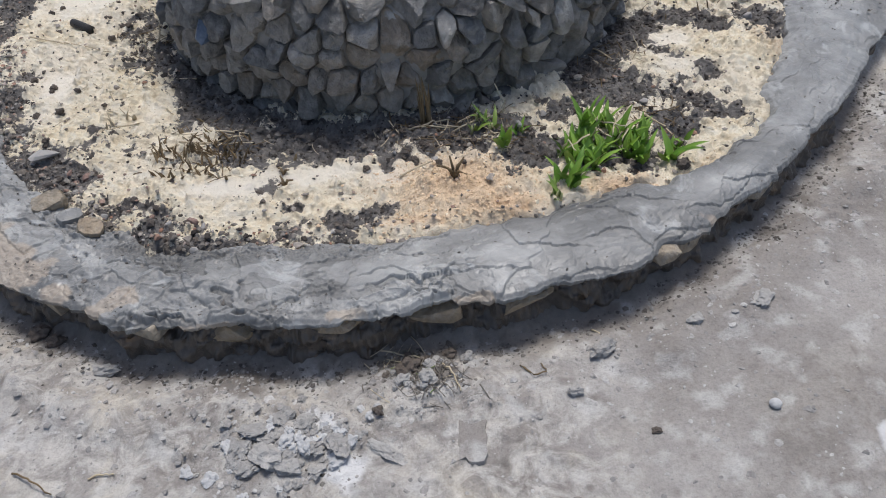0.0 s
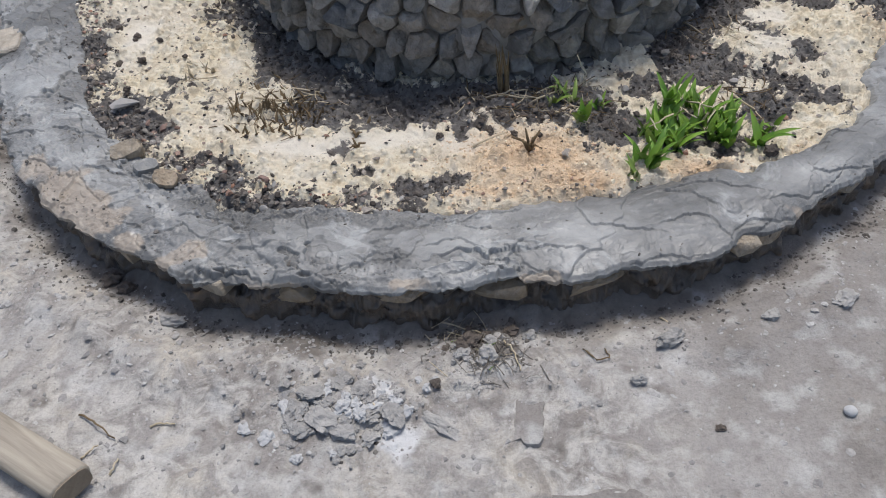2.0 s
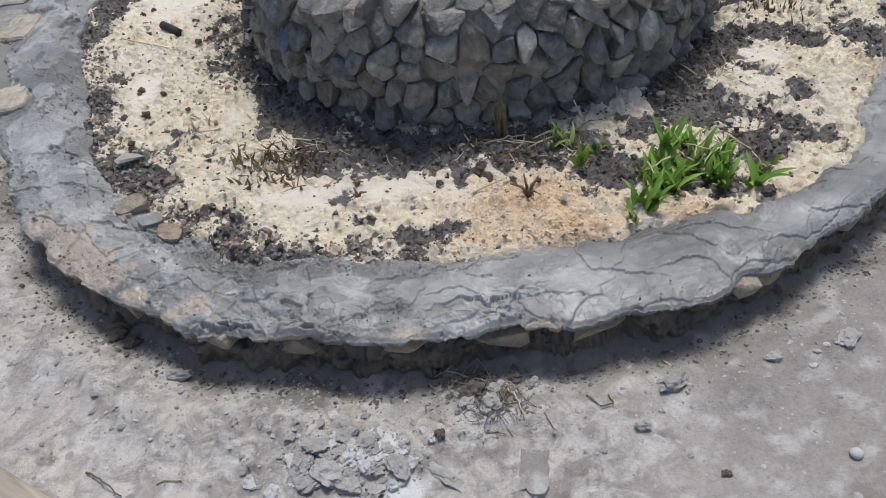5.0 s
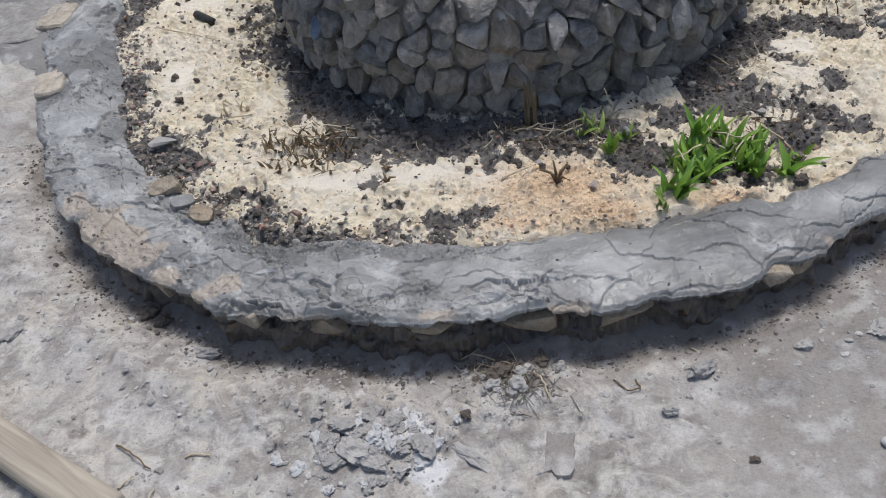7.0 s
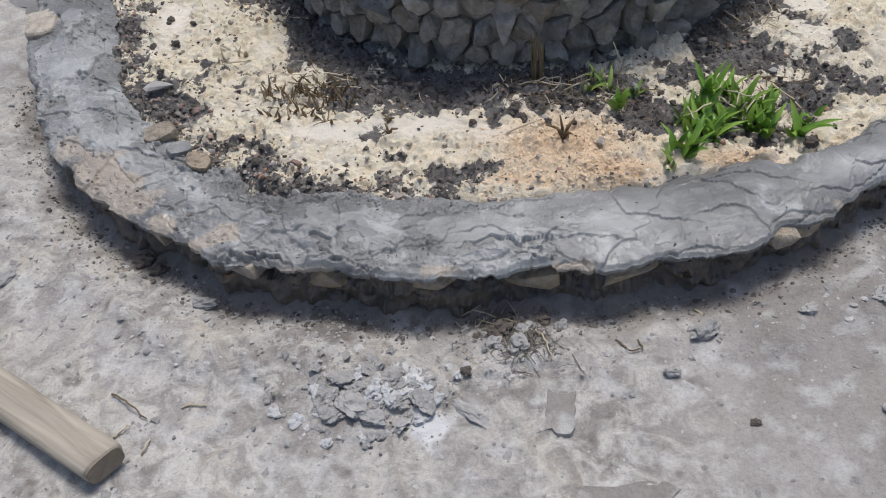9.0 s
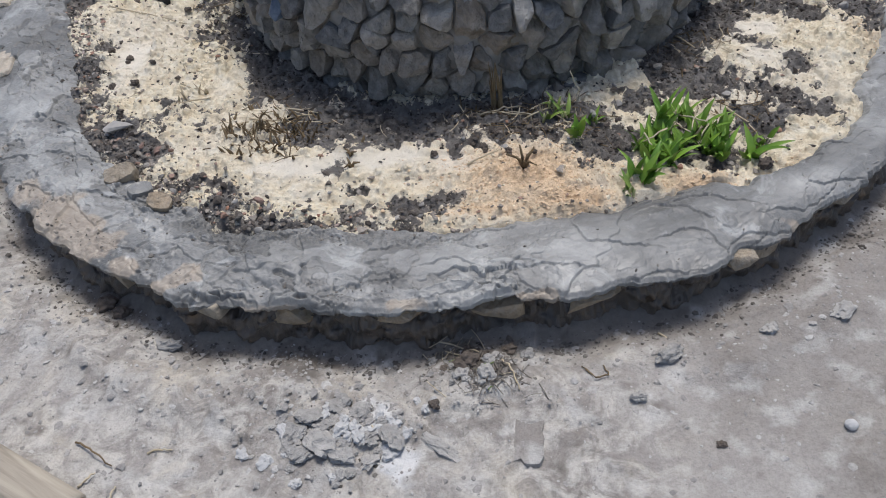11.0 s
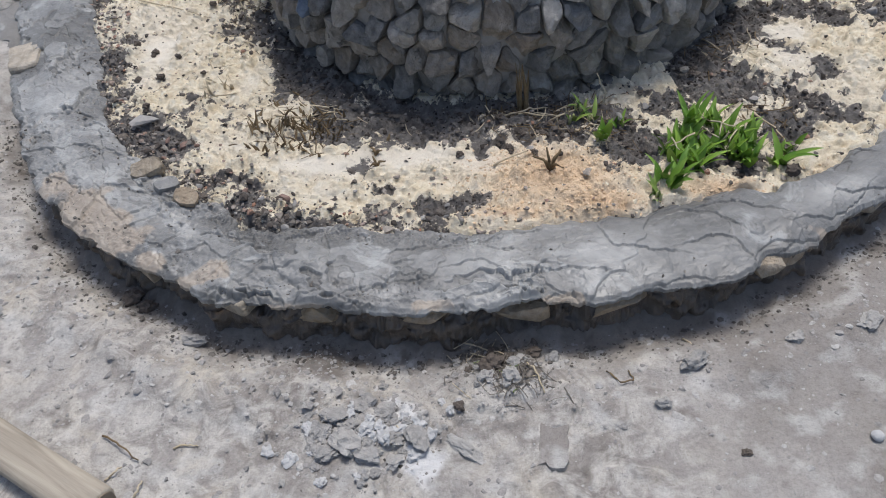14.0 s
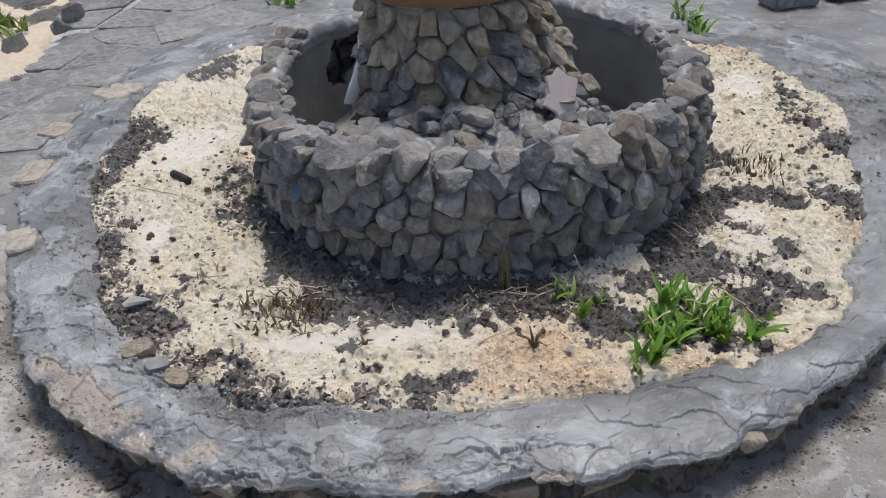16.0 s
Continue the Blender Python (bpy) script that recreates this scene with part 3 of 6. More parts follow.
# ---- ground ----
def graded(lo, hi, step, reach, grow=1.35):
    mid = np.arange(lo, hi + step / 2, step)
    out, d = [], step
    while not out or out[-1] < reach:
        d *= grow
        out.append((out[-1] if out else 0) + d)
    out = np.array(out)
    return np.concatenate([lo - out[::-1], mid, hi + out])


gx, gy = np.meshgrid(graded(-1.5, 1.35, 0.0062, 400, 1.25), graded(-2.15, -0.7, 0.0062, 400, 1.25), indexing="ij")
GP = np.stack([gx, gy, ground_z(gx, gy)], -1)
ground_me = grid_mesh("ground", GP)
off = np.hypot(gx, gy) - r_out(angle_of(gx, gy))
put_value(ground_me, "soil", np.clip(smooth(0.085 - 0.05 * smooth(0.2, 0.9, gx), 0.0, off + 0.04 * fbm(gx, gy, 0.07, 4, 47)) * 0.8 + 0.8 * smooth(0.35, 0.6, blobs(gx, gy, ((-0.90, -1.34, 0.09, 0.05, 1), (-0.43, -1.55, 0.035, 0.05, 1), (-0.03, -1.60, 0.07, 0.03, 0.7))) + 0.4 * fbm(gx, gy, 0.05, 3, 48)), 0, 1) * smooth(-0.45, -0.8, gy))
put_value(ground_me, "splash", smooth(0.45, 0.65, blobs(gx, gy, ((0.84, -1.88, 0.05, 0.06, 1), (0.88, -1.93, 0.06, 0.04, 1), (-0.26, -1.69, 0.06, 0.045, 1.0), (-0.20, -1.80, 0.04, 0.05, 0.8))) + 0.35 * fbm(gx, gy, 0.06, 4, 49)) * 0.8)
put_value(ground_me, "crust", smooth(0.05, 0.5, off) * 0.2 + 0.75 * smooth(-0.5, 0.5, fbm(gx, gy, 0.6, 3, 41) - 0.35 * gx + 0.35 * smooth(0.4, 0.1, off)))
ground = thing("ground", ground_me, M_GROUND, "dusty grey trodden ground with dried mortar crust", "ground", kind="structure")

# ---- planting bed ----
th = np.linspace(-180, 180, 1800, endpoint=False)
TH, U = np.meshgrid(th, np.linspace(0, 1, 165), indexing="ij")
R = 0.66 + U * (r_in(TH) + 0.035 - 0.66)
bx, by = polar(TH, R)
bed_me = grid_mesh("planting_bed", np.stack([bx, by, bed_z(bx, by)], -1), True, True)
put_value(bed_me, "sand", sand_at(bx, by))
put_value(bed_me, "peach", peach_at(bx, by))
put_value(bed_me, "fine", fine_at(bx, by))
bed = thing("planting_bed", bed_me, M_BED, "dark soil strewn with pale sawdust inside a kerb", "flower bed", kind="structure")

# ---- kerb ----
# edges of trowelled mortar layers, as lines of (angle, radius)
EDGES_RIGHT = (((7.9, 1.328), (8.2, 1.373), (10.5, 1.391), (13.2, 1.419)), ((14.8, 1.406), (17.0, 1.402), (18.8, 1.423), (19.2, 1.472)), ((17.3, 1.308), (18.8, 1.338), (19.9, 1.389)), ((31.0, 1.356), (30.2, 1.401), (31.2, 1.429), (34.7, 1.456)), ((32.6, 1.442), (30.0, 1.462), (28.1, 1.461), (25.6, 1.438)),
               ((23.3, 1.47), (21.9, 1.481), (19.7, 1.495), (18.3, 1.523)), ((17.0, 1.305), (20.5, 1.309), (22.3, 1.343), (23.9, 1.382)), ((10.7, 1.498), (13.0, 1.49), (15.0, 1.499)), ((36.8, 1.326), (37.5, 1.357)))
EDGES_MIDDLE = (((-12.6, 1.568), (-12.8, 1.534), (-14.8, 1.552)), ((0.0, 1.497), (0.8, 1.468), (1.5, 1.415), (2.0, 1.403)), ((-5.5, 1.409), (-3.3, 1.397), (-0.9, 1.429)), ((-4.1, 1.498), (-2.2, 1.473), (0.1, 1.467)), ((0.0, 1.484), (0.7, 1.499), (3.4, 1.498)), ((1.7, 1.426), (3.8, 1.427), (6.1, 1.44)),
                ((-18.4, 1.362), (-17.2, 1.417)), ((-11.2, 1.391), (-9.4, 1.369)), ((-6.5, 1.323), (-3.4, 1.332), (-1.1, 1.304), (1.7, 1.3)))
EDGES_LEFT = (((-50.1, 1.585), (-46.9, 1.553), (-41.9, 1.532), (-42.1, 1.5), (-44.1, 1.458)), ((-42.7, 1.512), (-40.0, 1.523), (-37.0, 1.535), (-36.7, 1.486)), ((-36.0, 1.544), (-35.3, 1.496)), ((-33.3, 1.549), (-31.6, 1.542), (-31.3, 1.503)), ((-28.8, 1.521), (-27.8, 1.499), (-25.3, 1.514), (-25.4, 1.555)),
              ((-24.1, 1.512), (-22.2, 1.489), (-22.7, 1.539)), ((-28.4, 1.461), (-25.8, 1.429), (-25.9, 1.402)), ((-21.2, 1.506), (-19.4, 1.478)), ((-24.2, 1.543), (-21.3, 1.574), (-19.7, 1.597)), ((-18.5, 1.605), (-17.5, 1.545), (-15.7, 1.525), (-13.2, 1.539)), ((-50.0, 1.447), (-47.2, 1.408), (-45.1, 1.389)), ((-53.8, 1.58), (-52.1, 1.511), (-50.5, 1.45)))


def cracks(x, y):
    """Relief along the edges of the mortar layers: a raised lip on the inner side, a drop and a gap on the outer."""
    wx = x + 0.007 * fbm(x, y, 0.035, 4, 201, 0.65)
    wy = y + 0.007 * fbm(x, y, 0.035, 4, 202, 0.65)
    out = np.zeros(x.shape)
    for line in (*EDGES_RIGHT, *EDGES_MIDDLE, *EDGES_LEFT):
        pts = [tuple(float(c) for c in polar(a, r)) for a, r in line]
        best, side = np.full(x.shape, 9.0), np.zeros(x.shape)
        for (ax, ay), (bx_, by_) in zip(pts, pts[1:]):
            dx, dy = bx_ - ax, by_ - ay
            L2 = dx * dx + dy * dy
            f = np.clip(((wx - ax) * dx + (wy - ay) * dy) / L2, 0, 1)
            ex, ey = wx - ax - f * dx, wy - ay - f * dy
            d = np.hypot(ex, ey)
            nx, ny = -dy, dx
            if nx * ax + ny * ay < 0:
                nx, ny = -nx, -ny
            s = np.sign(ex * nx + ey * ny)
            near = d < best
            best, side = np.where(near, d, best), np.where(near, s, side)
        w = smooth(-0.0012, 0.0012, best * side)
        out = out + (1 - w) * 0.0044 * np.exp(-best / 0.035) - w * 0.0038 * np.exp(-best / 0.0024)
    return out


th = np.concatenate([np.arange(-180, -130, 0.4), np.arange(-130, -80, 0.16), np.arange(-80, -58, 0.09), np.arange(-58, 42, 0.062), np.arange(42, 60, 0.09), np.arange(60, 130, 0.16), np.arange(130, 180, 0.4)])
TOP, FACE, LIP = 140, 26, 5
v = np.concatenate([np.zeros(LIP), np.linspace(0, 1, TOP), np.ones(FACE)])
lip = np.concatenate([np.linspace(1, 0.15, LIP), np.zeros(TOP + FACE)])
face = np.concatenate([np.zeros(LIP + TOP), np.linspace(0.16, 1, FACE) ** 2])
TH, V = np.meshgrid(th, v, indexing="ij")
LI, FA = np.broadcast_to(lip, TH.shape), np.broadcast_to(face, TH.shape)
ri, ro = r_in(TH), r_out(TH)
R = ri + V * (ro - ri)
kx, ky = polar(TH, R)
arc = TH / 57.3 * 1.45
rough = np.maximum(smooth(6, -12, TH + 10 * fbm(arc, R, 0.25, 2, 17)), smooth(66, 90, TH))
patch = smooth(-0.25, 0.35, fbm(arc, R, 0.22, 3, 16))
calm = 0.75 + 0.25 * smooth(-75, -55, TH) * smooth(90, 70, TH)
rel = shingle(arc * 0.7, R, 0.15, 0.006, 1.2, 3, 0.25) + 0.004 * fbm(arc * 0.45, R, 0.10, 3, 13)
rel = rel + calm * rough * (0.35 + 0.65 * patch) * (flakes(arc * 0.62, R, 0.085, 0.014, 113) + flakes(arc * 0.66, R, 0.045, 0.0065, 143))
rel = rel + (1 - rough) * (0.4 * flakes(arc * 0.5, R, 0.10, 0.006, 173) + 0.0016 * fbm(arc * 0.25, R, 0.035, 3, 175))
rel = rel + 0.0022 * calm * rough * patch * fbm(arc, R, 0.018, 3, 14, 0.7) + 0.0010 * fbm(arc * 0.3, R, 0.02, 3, 12)
rel = rel + np.maximum(smooth(82, 95, TH), smooth(-62, -80, TH)) * flakes(arc * 0.6, R, 0.10, 0.014, 183)
rel = rel + cracks(kx, ky)
_d, pa, pb, pc, pdx, pdy = cells(arc * 0.55 + 0.01 * fbm(arc, R, 0.03, 2, 35), R + 0.01 * fbm(arc, R, 0.03, 2, 36), 0.020, 37)
spot = np.exp(-((pdx ** 2 + pdy ** 2) / 0.09))
rel = rel + spot * (0.0045 * (pa > 0.88) - 0.0065 * (pa < 0.13)) * (0.25 + 0.75 * rough * patch) * smooth(0.0, 0.15, V) * smooth(1.0, 0.78, V)
crumble = smooth(0.42, 0.10, V) * smooth(4, -8, TH) * smooth(-40, -32, TH)
rel = rel + crumble * (0.010 * fbm(arc, R, 0.03, 4, 211, 0.65) - 0.010)
tone = 0.5 + 0.36 * fbm(arc * 0.5, R, 0.16, 4, 53) + rough * 0.44 * (smooth(-0.03, 0.03, fbm(arc * 0.62, R, 0.085, 4, 113, 0.55)) - 0.5)
edge = smooth(0, 0.10, V) * smooth(1.0, 0.955, V)
z = 0.118 + 0.010 * np.sin(np.pi * np.clip(V, 0, 1)) - 0.005 * (1 - edge) + rel * (0.6 + 0.4 * edge) + 0.005 * fbm(arc, R, 0.4, 2, 15) - 0.006 * smooth(0.6, 1.0, V)
z = z - LI * 0.075
under = 0.028 + 0.012 * fbm(arc, FA * 0.12, 0.05, 3, 18) + 0.01 * smooth(-0.1, 0.3, fbm(arc, FA * 0, 0.12, 2, 19))
ragged = 0.004 * fbm(arc, 0 * R, 0.09, 5, 38, 0.7) + 0.003 * fbm(arc, FA * 0.05, 0.016, 3, 39) + 0.012 * smooth(0.08, 0.2, FA) * fbm(arc, FA * 0.14, 0.035, 4, 77, 0.65)
chip = 0.009 * smooth(0.15, 0.45, fbm(arc, 0 * R, 0.075, 4, 221, 0.6)) * (0.4 + 0.6 * rough)
R = R + (ragged - chip * (FA < 0.3)) * smooth(0.72, 1.0, V) - smooth(0.05, 0.13, FA) * under + LI * (-0.02) + 0.012 * FA * (FA > 0.3)
base = ground_level(kx, ky)
z = np.where(FA > 0, z * (1 - FA) + (base - 0.045) * FA + 0.006 * fbm(arc, FA, 0.03, 3, 20) * (FA < 0.98), z)
kx, ky = polar(TH, R)
kerb_me = grid_mesh("flowerbed_kerb", np.stack([kx, ky, z], -1), True, True)
bare = smooth(0.40, 0.62, blobs(kx, ky, ((-1.06, -1.18, 0.09, 0.09, 1), (-1.15, -1.08, 0.05, 0.06, 0.8), (-0.93, -1.27, 0.07, 0.06, 1), (-0.82, -1.35, 0.05, 0.03, 0.9), (-0.72, -1.42, 0.05, 0.03, 1), (-0.67, -1.395, 0.04, 0.035, 0.9), (-0.47, -1.50, 0.09, 0.018, 1), (-0.19, -1.505, 0.05, 0.02, 1), (0.08, -1.50, 0.06, 0.014, 0.9), (0.66, -1.34, 0.05, 0.035, 0.7))) + 0.32 * fbm(arc, R, 0.05, 4, 33)) * (FA < 0.3)
put_value(kerb_me, "bare", 0.75 * bare)
# below the mortar edge: brown stone darkened by painted shade
put_value(kerb_me, "brown_shade", smooth(0.06, 0.13, FA))
put_value(kerb_me, "tone", tone - 0.5 - 0.10 * rough - 0.08 * (1 - rough) * (np.abs(TH) < 70) - 0.35 * crumble - 0.25 * smooth(80, 95, TH) * smooth(150, 130, TH) - 0.10 * smooth(-60, -75, TH) + 0.45 * blobs(kx, ky, ((-0.38, -1.425, 0.06, 0.04, 1.0), (-0.26, -1.40, 0.12, 0.05, 0.7), (0.09, -1.46, 0.09, 0.04, 0.8), (0.17, -1.36, 0.06, 0.04, 0.8), (0.72, -1.20, 0.05, 0.05, 0.6), (-0.80, -1.25, 0.06, 0.05, 0.6))))
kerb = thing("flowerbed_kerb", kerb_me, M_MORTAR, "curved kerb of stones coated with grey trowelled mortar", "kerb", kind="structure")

# ---- stone facing: cells laid over a wall, each a proud broken stone ----
def clip_poly(poly, nx, ny, d):
    """Keeps the side of the polygon where n.p <= d."""
    out = []
    for k, a in enumerate(poly):
        b = poly[(k + 1) % len(poly)]
        da, db = nx * a[0] + ny * a[1] - d, nx * b[0] + ny * b[1] - d
        if da <= 0:
            out.append(a)
        if da * db < 0:
            f = da / (da - db)
            out.append((a[0] + f * (b[0] - a[0]), a[1] + f * (b[1] - a[1])))
    return out


def stone_cells(rng, length, z0, z1, w, h):
    """Seeds in loose courses over a strip that closes on itself, and the cell polygon of each."""
    seeds = []
    rows = max(1, round((z1 - z0) / h))
    for i in range(rows):
        s = rng.uniform(0, w)
        while s < length - 0.3 * w:
            seeds.append((s + rng.normal(0, 0.16 * w), z0 + (i + 0.5 + rng.normal(0, 0.26)) * (z1 - z0) / rows))
            s += w * rng.choice((0.55, 0.8, 1.0, 1.25, 1.6))
    every = [(sx + o, sz, k) for k, (sx, sz) in enumerate(seeds) for o in (-length, 0, length)]
    out = []
    for k, (sx, sz) in enumerate(seeds):
        poly = [(sx - 2 * w, z0), (sx + 2 * w, z0), (sx + 2 * w, z1), (sx - 2 * w, z1)]
        for ox, oz, j in every:
            dx, dz = ox - sx, oz - sz
            if (j == k and abs(dx) < 1e-6) or abs(dx) > 3 * w or abs(dz) > 3 * h:
                continue
            L = math.hypot(dx, dz)
            gap = 0.5 * L - 0.0015
            poly = clip_poly(poly, dx / L, dz / L, (dx * sx + dz * sz) / L + gap)
            if len(poly) < 3:
                break
        if len(poly) >= 3:
            out.append(poly)
    return out


def facing_stone(rng, poly, place, deep, proud, blunt=1.0):
    """A stone with a broken front over the cell polygon; place(s, z, d) gives the point d metres in front of the wall."""
    cx, cz = sum(p[0] for p in poly) / len(poly), sum(p[1] for p in poly) / len(poly)
    pts = []
    for k, p in enumerate(poly):
        q = poly[(k + 1) % len(poly)]
        if math.hypot(p[0] - q[0], p[1] - q[1]) > 0.012:
            pts.append(p)
    if len(pts) < 3:
        pts = poly
    cut = []
    for k, p in enumerate(pts):
        a, b = pts[k - 1], pts[(k + 1) % len(pts)]
        f = rng.uniform(0.06, 0.22) * blunt
        cut += [(p[0] + f * (a[0] - p[0]), p[1] + f * (a[1] - p[1])), (p[0] + f * (b[0] - p[0]), p[1] + f * (b[1] - p[1]))]
    pts = cut
    ring0 = []
    for k, p in enumerate(pts):
        q = pts[(k + 1) % len(pts)]
        n = max(1, round(math.hypot(q[0] - p[0], q[1] - p[1]) / 0.013))
        ring0 += [(p[0] + (q[0] - p[0]) * i / n, p[1] + (q[1] - p[1]) * i / n) for i in range(n)]
    size = max(math.hypot(p[0] - cx, p[1] - cz) for p in pts)
    h = proud * rng.uniform(0.65, 1.35)
    tilts = [(h + 0.010 * i, rng.normal(0, 0.22 + 0.30 * i), rng.normal(-0.25, 0.22 + 0.30 * i)) for i in range(4)]
    o = Vector(rng.uniform(-40, 40, 3))
    shrink = rng.uniform(0.93, 1.02)

    def front(s, z):
        d = min(a + b * (s - cx) + c * (z - cz) for a, b, c in tilts)
        p = Vector((s, z, 0)) + o
        return d + 0.007 * noise.noise(p * 38) + 0.0045 * noise.noise(p * 95) + 0.0025 * noise.noise(p * 190)

    bm = bmesh.new()
    rings = []
    n = len(ring0)
    for scale, depth in ((1.0, 0.0), (1.0, 0.55), (0.985, 0.90), (0.93, 1.0), (0.78, 1.0), (0.58, 1.0), (0.36, 1.0), (0.15, 1.0)):
        ring = []
        for p in ring0:
            w = 1 + 0.05 * noise.noise(Vector((p[0], p[1], 0)) * 60 + o)
            f = (scale if depth == 0 else scale * shrink) * w
            s, z = cx + (p[0] - cx) * f, cz + (p[1] - cz) * f
            d = -deep if depth == 0 else -deep * (1 - depth) + max(front(s, z), 0.004) * depth
            ring.append(bm.verts.new(place(s, z, d)))
        rings.append(ring)
    for a, b in zip(rings, rings[1:]):
        for k in range(n):
            bm.faces.new((a[k], a[(k + 1) % n], b[(k + 1) % n], b[k]))
    bm.faces.new(rings[-1])
    bmesh.ops.recalc_face_normals(bm, faces=bm.faces)
    crisp(bm)
    c = Vector(place(cx, cz, 0))
    bmesh.ops.translate(bm, verts=bm.verts, vec=-c)
    return bm, c


# ---- round stone planter ----
PX, PY = -0.01, -0.02
RIM = 0.455


def rim_z(theta):
    return RIM + 0.012 * fbm(theta / 57.3, theta * 0, 0.25, 3, 81) + 0.045 * smooth(75, 125, np.abs(theta)) - 0.014 * smooth(100, 70, np.abs(theta))


def wall_r(z):
    return 0.715 + 0.03 * smooth(0.10, 0.30, z) - 0.015 * smooth(0.36, 0.46, z)


th = np.linspace(-180, 180, 420, endpoint=False)
prof = np.concatenate([np.linspace(0, 1, 26), np.linspace(1, 2, 12)[1:], np.linspace(2, 2.4, 5)[1:]])
TH, V = np.meshgrid(th, prof, indexing="ij")
top = rim_z(TH)
zz = 0.03 + np.clip(V, 0, 1) * (top - 0.03)
rr = wall_r(zz) + 0.001 + 0.009 * fbm(TH / 57.3 * 0.75, zz, 0.04, 3, 82)
across = np.clip(V - 1, 0, 1)
rr = np.where(V > 1, 0.725 * (1 - across) + (0.632 + 0.008 * fbm(TH / 57.3 * 0.6, TH * 0, 0.06, 3, 84)) * across, rr)
zz = np.where(V > 1, top + 0.026 * np.sin(np.pi * across) + 0.015 * fbm(TH / 57.3 * 0.7, rr, 0.05, 3, 83) * (V < 2), zz)
zz = np.where(V > 2, top - (V - 2) * 0.08, zz)
wx, wy = polar(TH, rr)
wall_me = grid_mesh("stone_planter", np.stack([wx, wy, zz], -1), True, True)
put_value(wall_me, "bare", np.zeros(TH.size))
planter = thing("stone_planter", wall_me, M_JOINT, "round planter faced with rough grey field stones", "planter", m=pose(PX, PY, 0))

# inner concrete ring, with a ragged hole broken through it
th = np.linspace(-180, 180, 900, endpoint=False)
TH, Z = np.meshgrid(th, np.linspace(0, 1, 140), indexing="ij")
Z = 0.10 + Z * (rim_z(TH) - 0.118)
hole = ((TH + 132) / 9.5) ** 2 + ((Z - 0.39 + 0.004 * (TH + 131)) / 0.10) ** 2 + 0.55 * fbm(TH / 57.3 * 0.6, Z, 0.06, 4, 90)
solid = hole > 1
rr = 0.640 + 0.003 * fbm(TH / 57.3 * 0.6, Z, 0.12, 3, 91)
cx_, cy_ = polar(TH, rr)
keep = solid & np.roll(solid, -1, 0)
keep = keep[:, :-1] & keep[:, 1:]
ring_me = grid_mesh("concrete_ring", np.stack([cx_, cy_, Z], -1), True, False, keep)
ring = part("concrete_ring", ring_me, M_CONCRETE, planter, "smooth grey concrete well ring with a broken hole")
thick = ring.modifiers.new("thickness", "SOLIDIFY")
thick.thickness, thick.offset = 0.035, 1

# floor inside and the rubble fill in front of the pedestal
th = np.linspace(-180, 180, 300, endpoint=False)
TH, U = np.meshgrid(th, np.linspace(0, 1, 60), indexing="ij")
rr = 0.05 + U * 0.61
fx, fy = polar(TH, rr)
fillness = smooth(78, 46, np.abs(TH - 6) + 10 * fbm(fx, fy, 0.1, 3, 95))
fz = 0.155 + fillness * 0.25 + (0.012 + 0.012 * fillness) * fbm(fx, fy, 0.05, 4, 96) + 0.03 * fillness * smooth(0.45, 0.30, rr)
fill_me = grid_mesh("planter_fill", np.stack([fx, fy, fz], -1), True, True)
put_value(fill_me, "bare", np.zeros(TH.size))
fill = part("rubble_fill", fill_me, M_JOINT, planter, "grey mortar and rubble filling")

rng = np.random.default_rng(5)
LEN = 2 * math.pi * 0.745


def on_planter(s, z, d):
    t, r = s / 0.745, float(wall_r(np.array(z))) + d
    return (r * math.sin(t), -r * math.cos(t), z)


for poly in stone_cells(rng, LEN, 0.055, 0.455, 0.076, 0.066):
    bm, c = facing_stone(rng, poly, on_planter, 0.02, 0.034)
    part("stone", bm, M_STONE, planter, m=Matrix.Translation(c))

# stones bedded on the rim
t = -112.0
while t < 112:
    w = rng.uniform(0.036, 0.066)
    r = rng.uniform(0.690, 0.715)
    x, y = polar(t, r)
    me = rough_stone("rim_stone", rng, w, rng.uniform(0.042, 0.060), rng.uniform(0.032, 0.046), 4)
    part("rim_stone", me, M_STONE, planter, m=pose(float(x), float(y), float(rim_z(np.array(t))) + rng.uniform(-0.008, 0.012) + 0.006 - 0.010 * (t > 60), rng.uniform(-16, 16), rng.uniform(-14, 14), t + rng.uniform(-25, 25)))
    t += math.degrees(2.0 * w / 0.71) * rng.uniform(0.74, 0.98)
# small chips wedged between them
for _ in range(60):
    t, r = rng.uniform(-112, 112), rng.choice((rng.uniform(0.625, 0.665), rng.uniform(0.63, 0.75)))
    x, y = polar(t, r)
    s = rng.uniform(0.014, 0.032)
    me = rough_stone("rim_chip", rng, s, s * 0.8, s * 0.65, 2)
    part("rim_chip", me, M_STONE, planter, m=pose(float(x), float(y), float(rim_z(np.array(t))) + rng.uniform(0.004, 0.02), rng.uniform(-30, 30), rng.uniform(-30, 30), rng.uniform(0, 180)))
for _ in range(46):
    t, r = rng.uniform(-50, 56), rng.uniform(0.40, 0.62)
    x, y = polar(t, r)
    s = rng.uniform(0.014, 0.045)
    me = rough_stone("rubble_stone", rng, s * 1.3, s, s * 0.55, 2)
    part("rubble_stone", me, M_STONE, planter, m=pose(float(x), float(y), 0.408 + 0.02 * (r < 0.46), rng.uniform(-20, 20), rng.uniform(-20, 20), rng.uniform(0, 180)))

# ---- pedestal inside the planter ----
def ped_r(z):
    return 0.25 + 0.115 * ((0.80 - z) / 0.42) ** 1.15 if z < 0.80 else 0.25


def ped_x(z):
    return -0.025 - 0.16 * (z - 0.40)


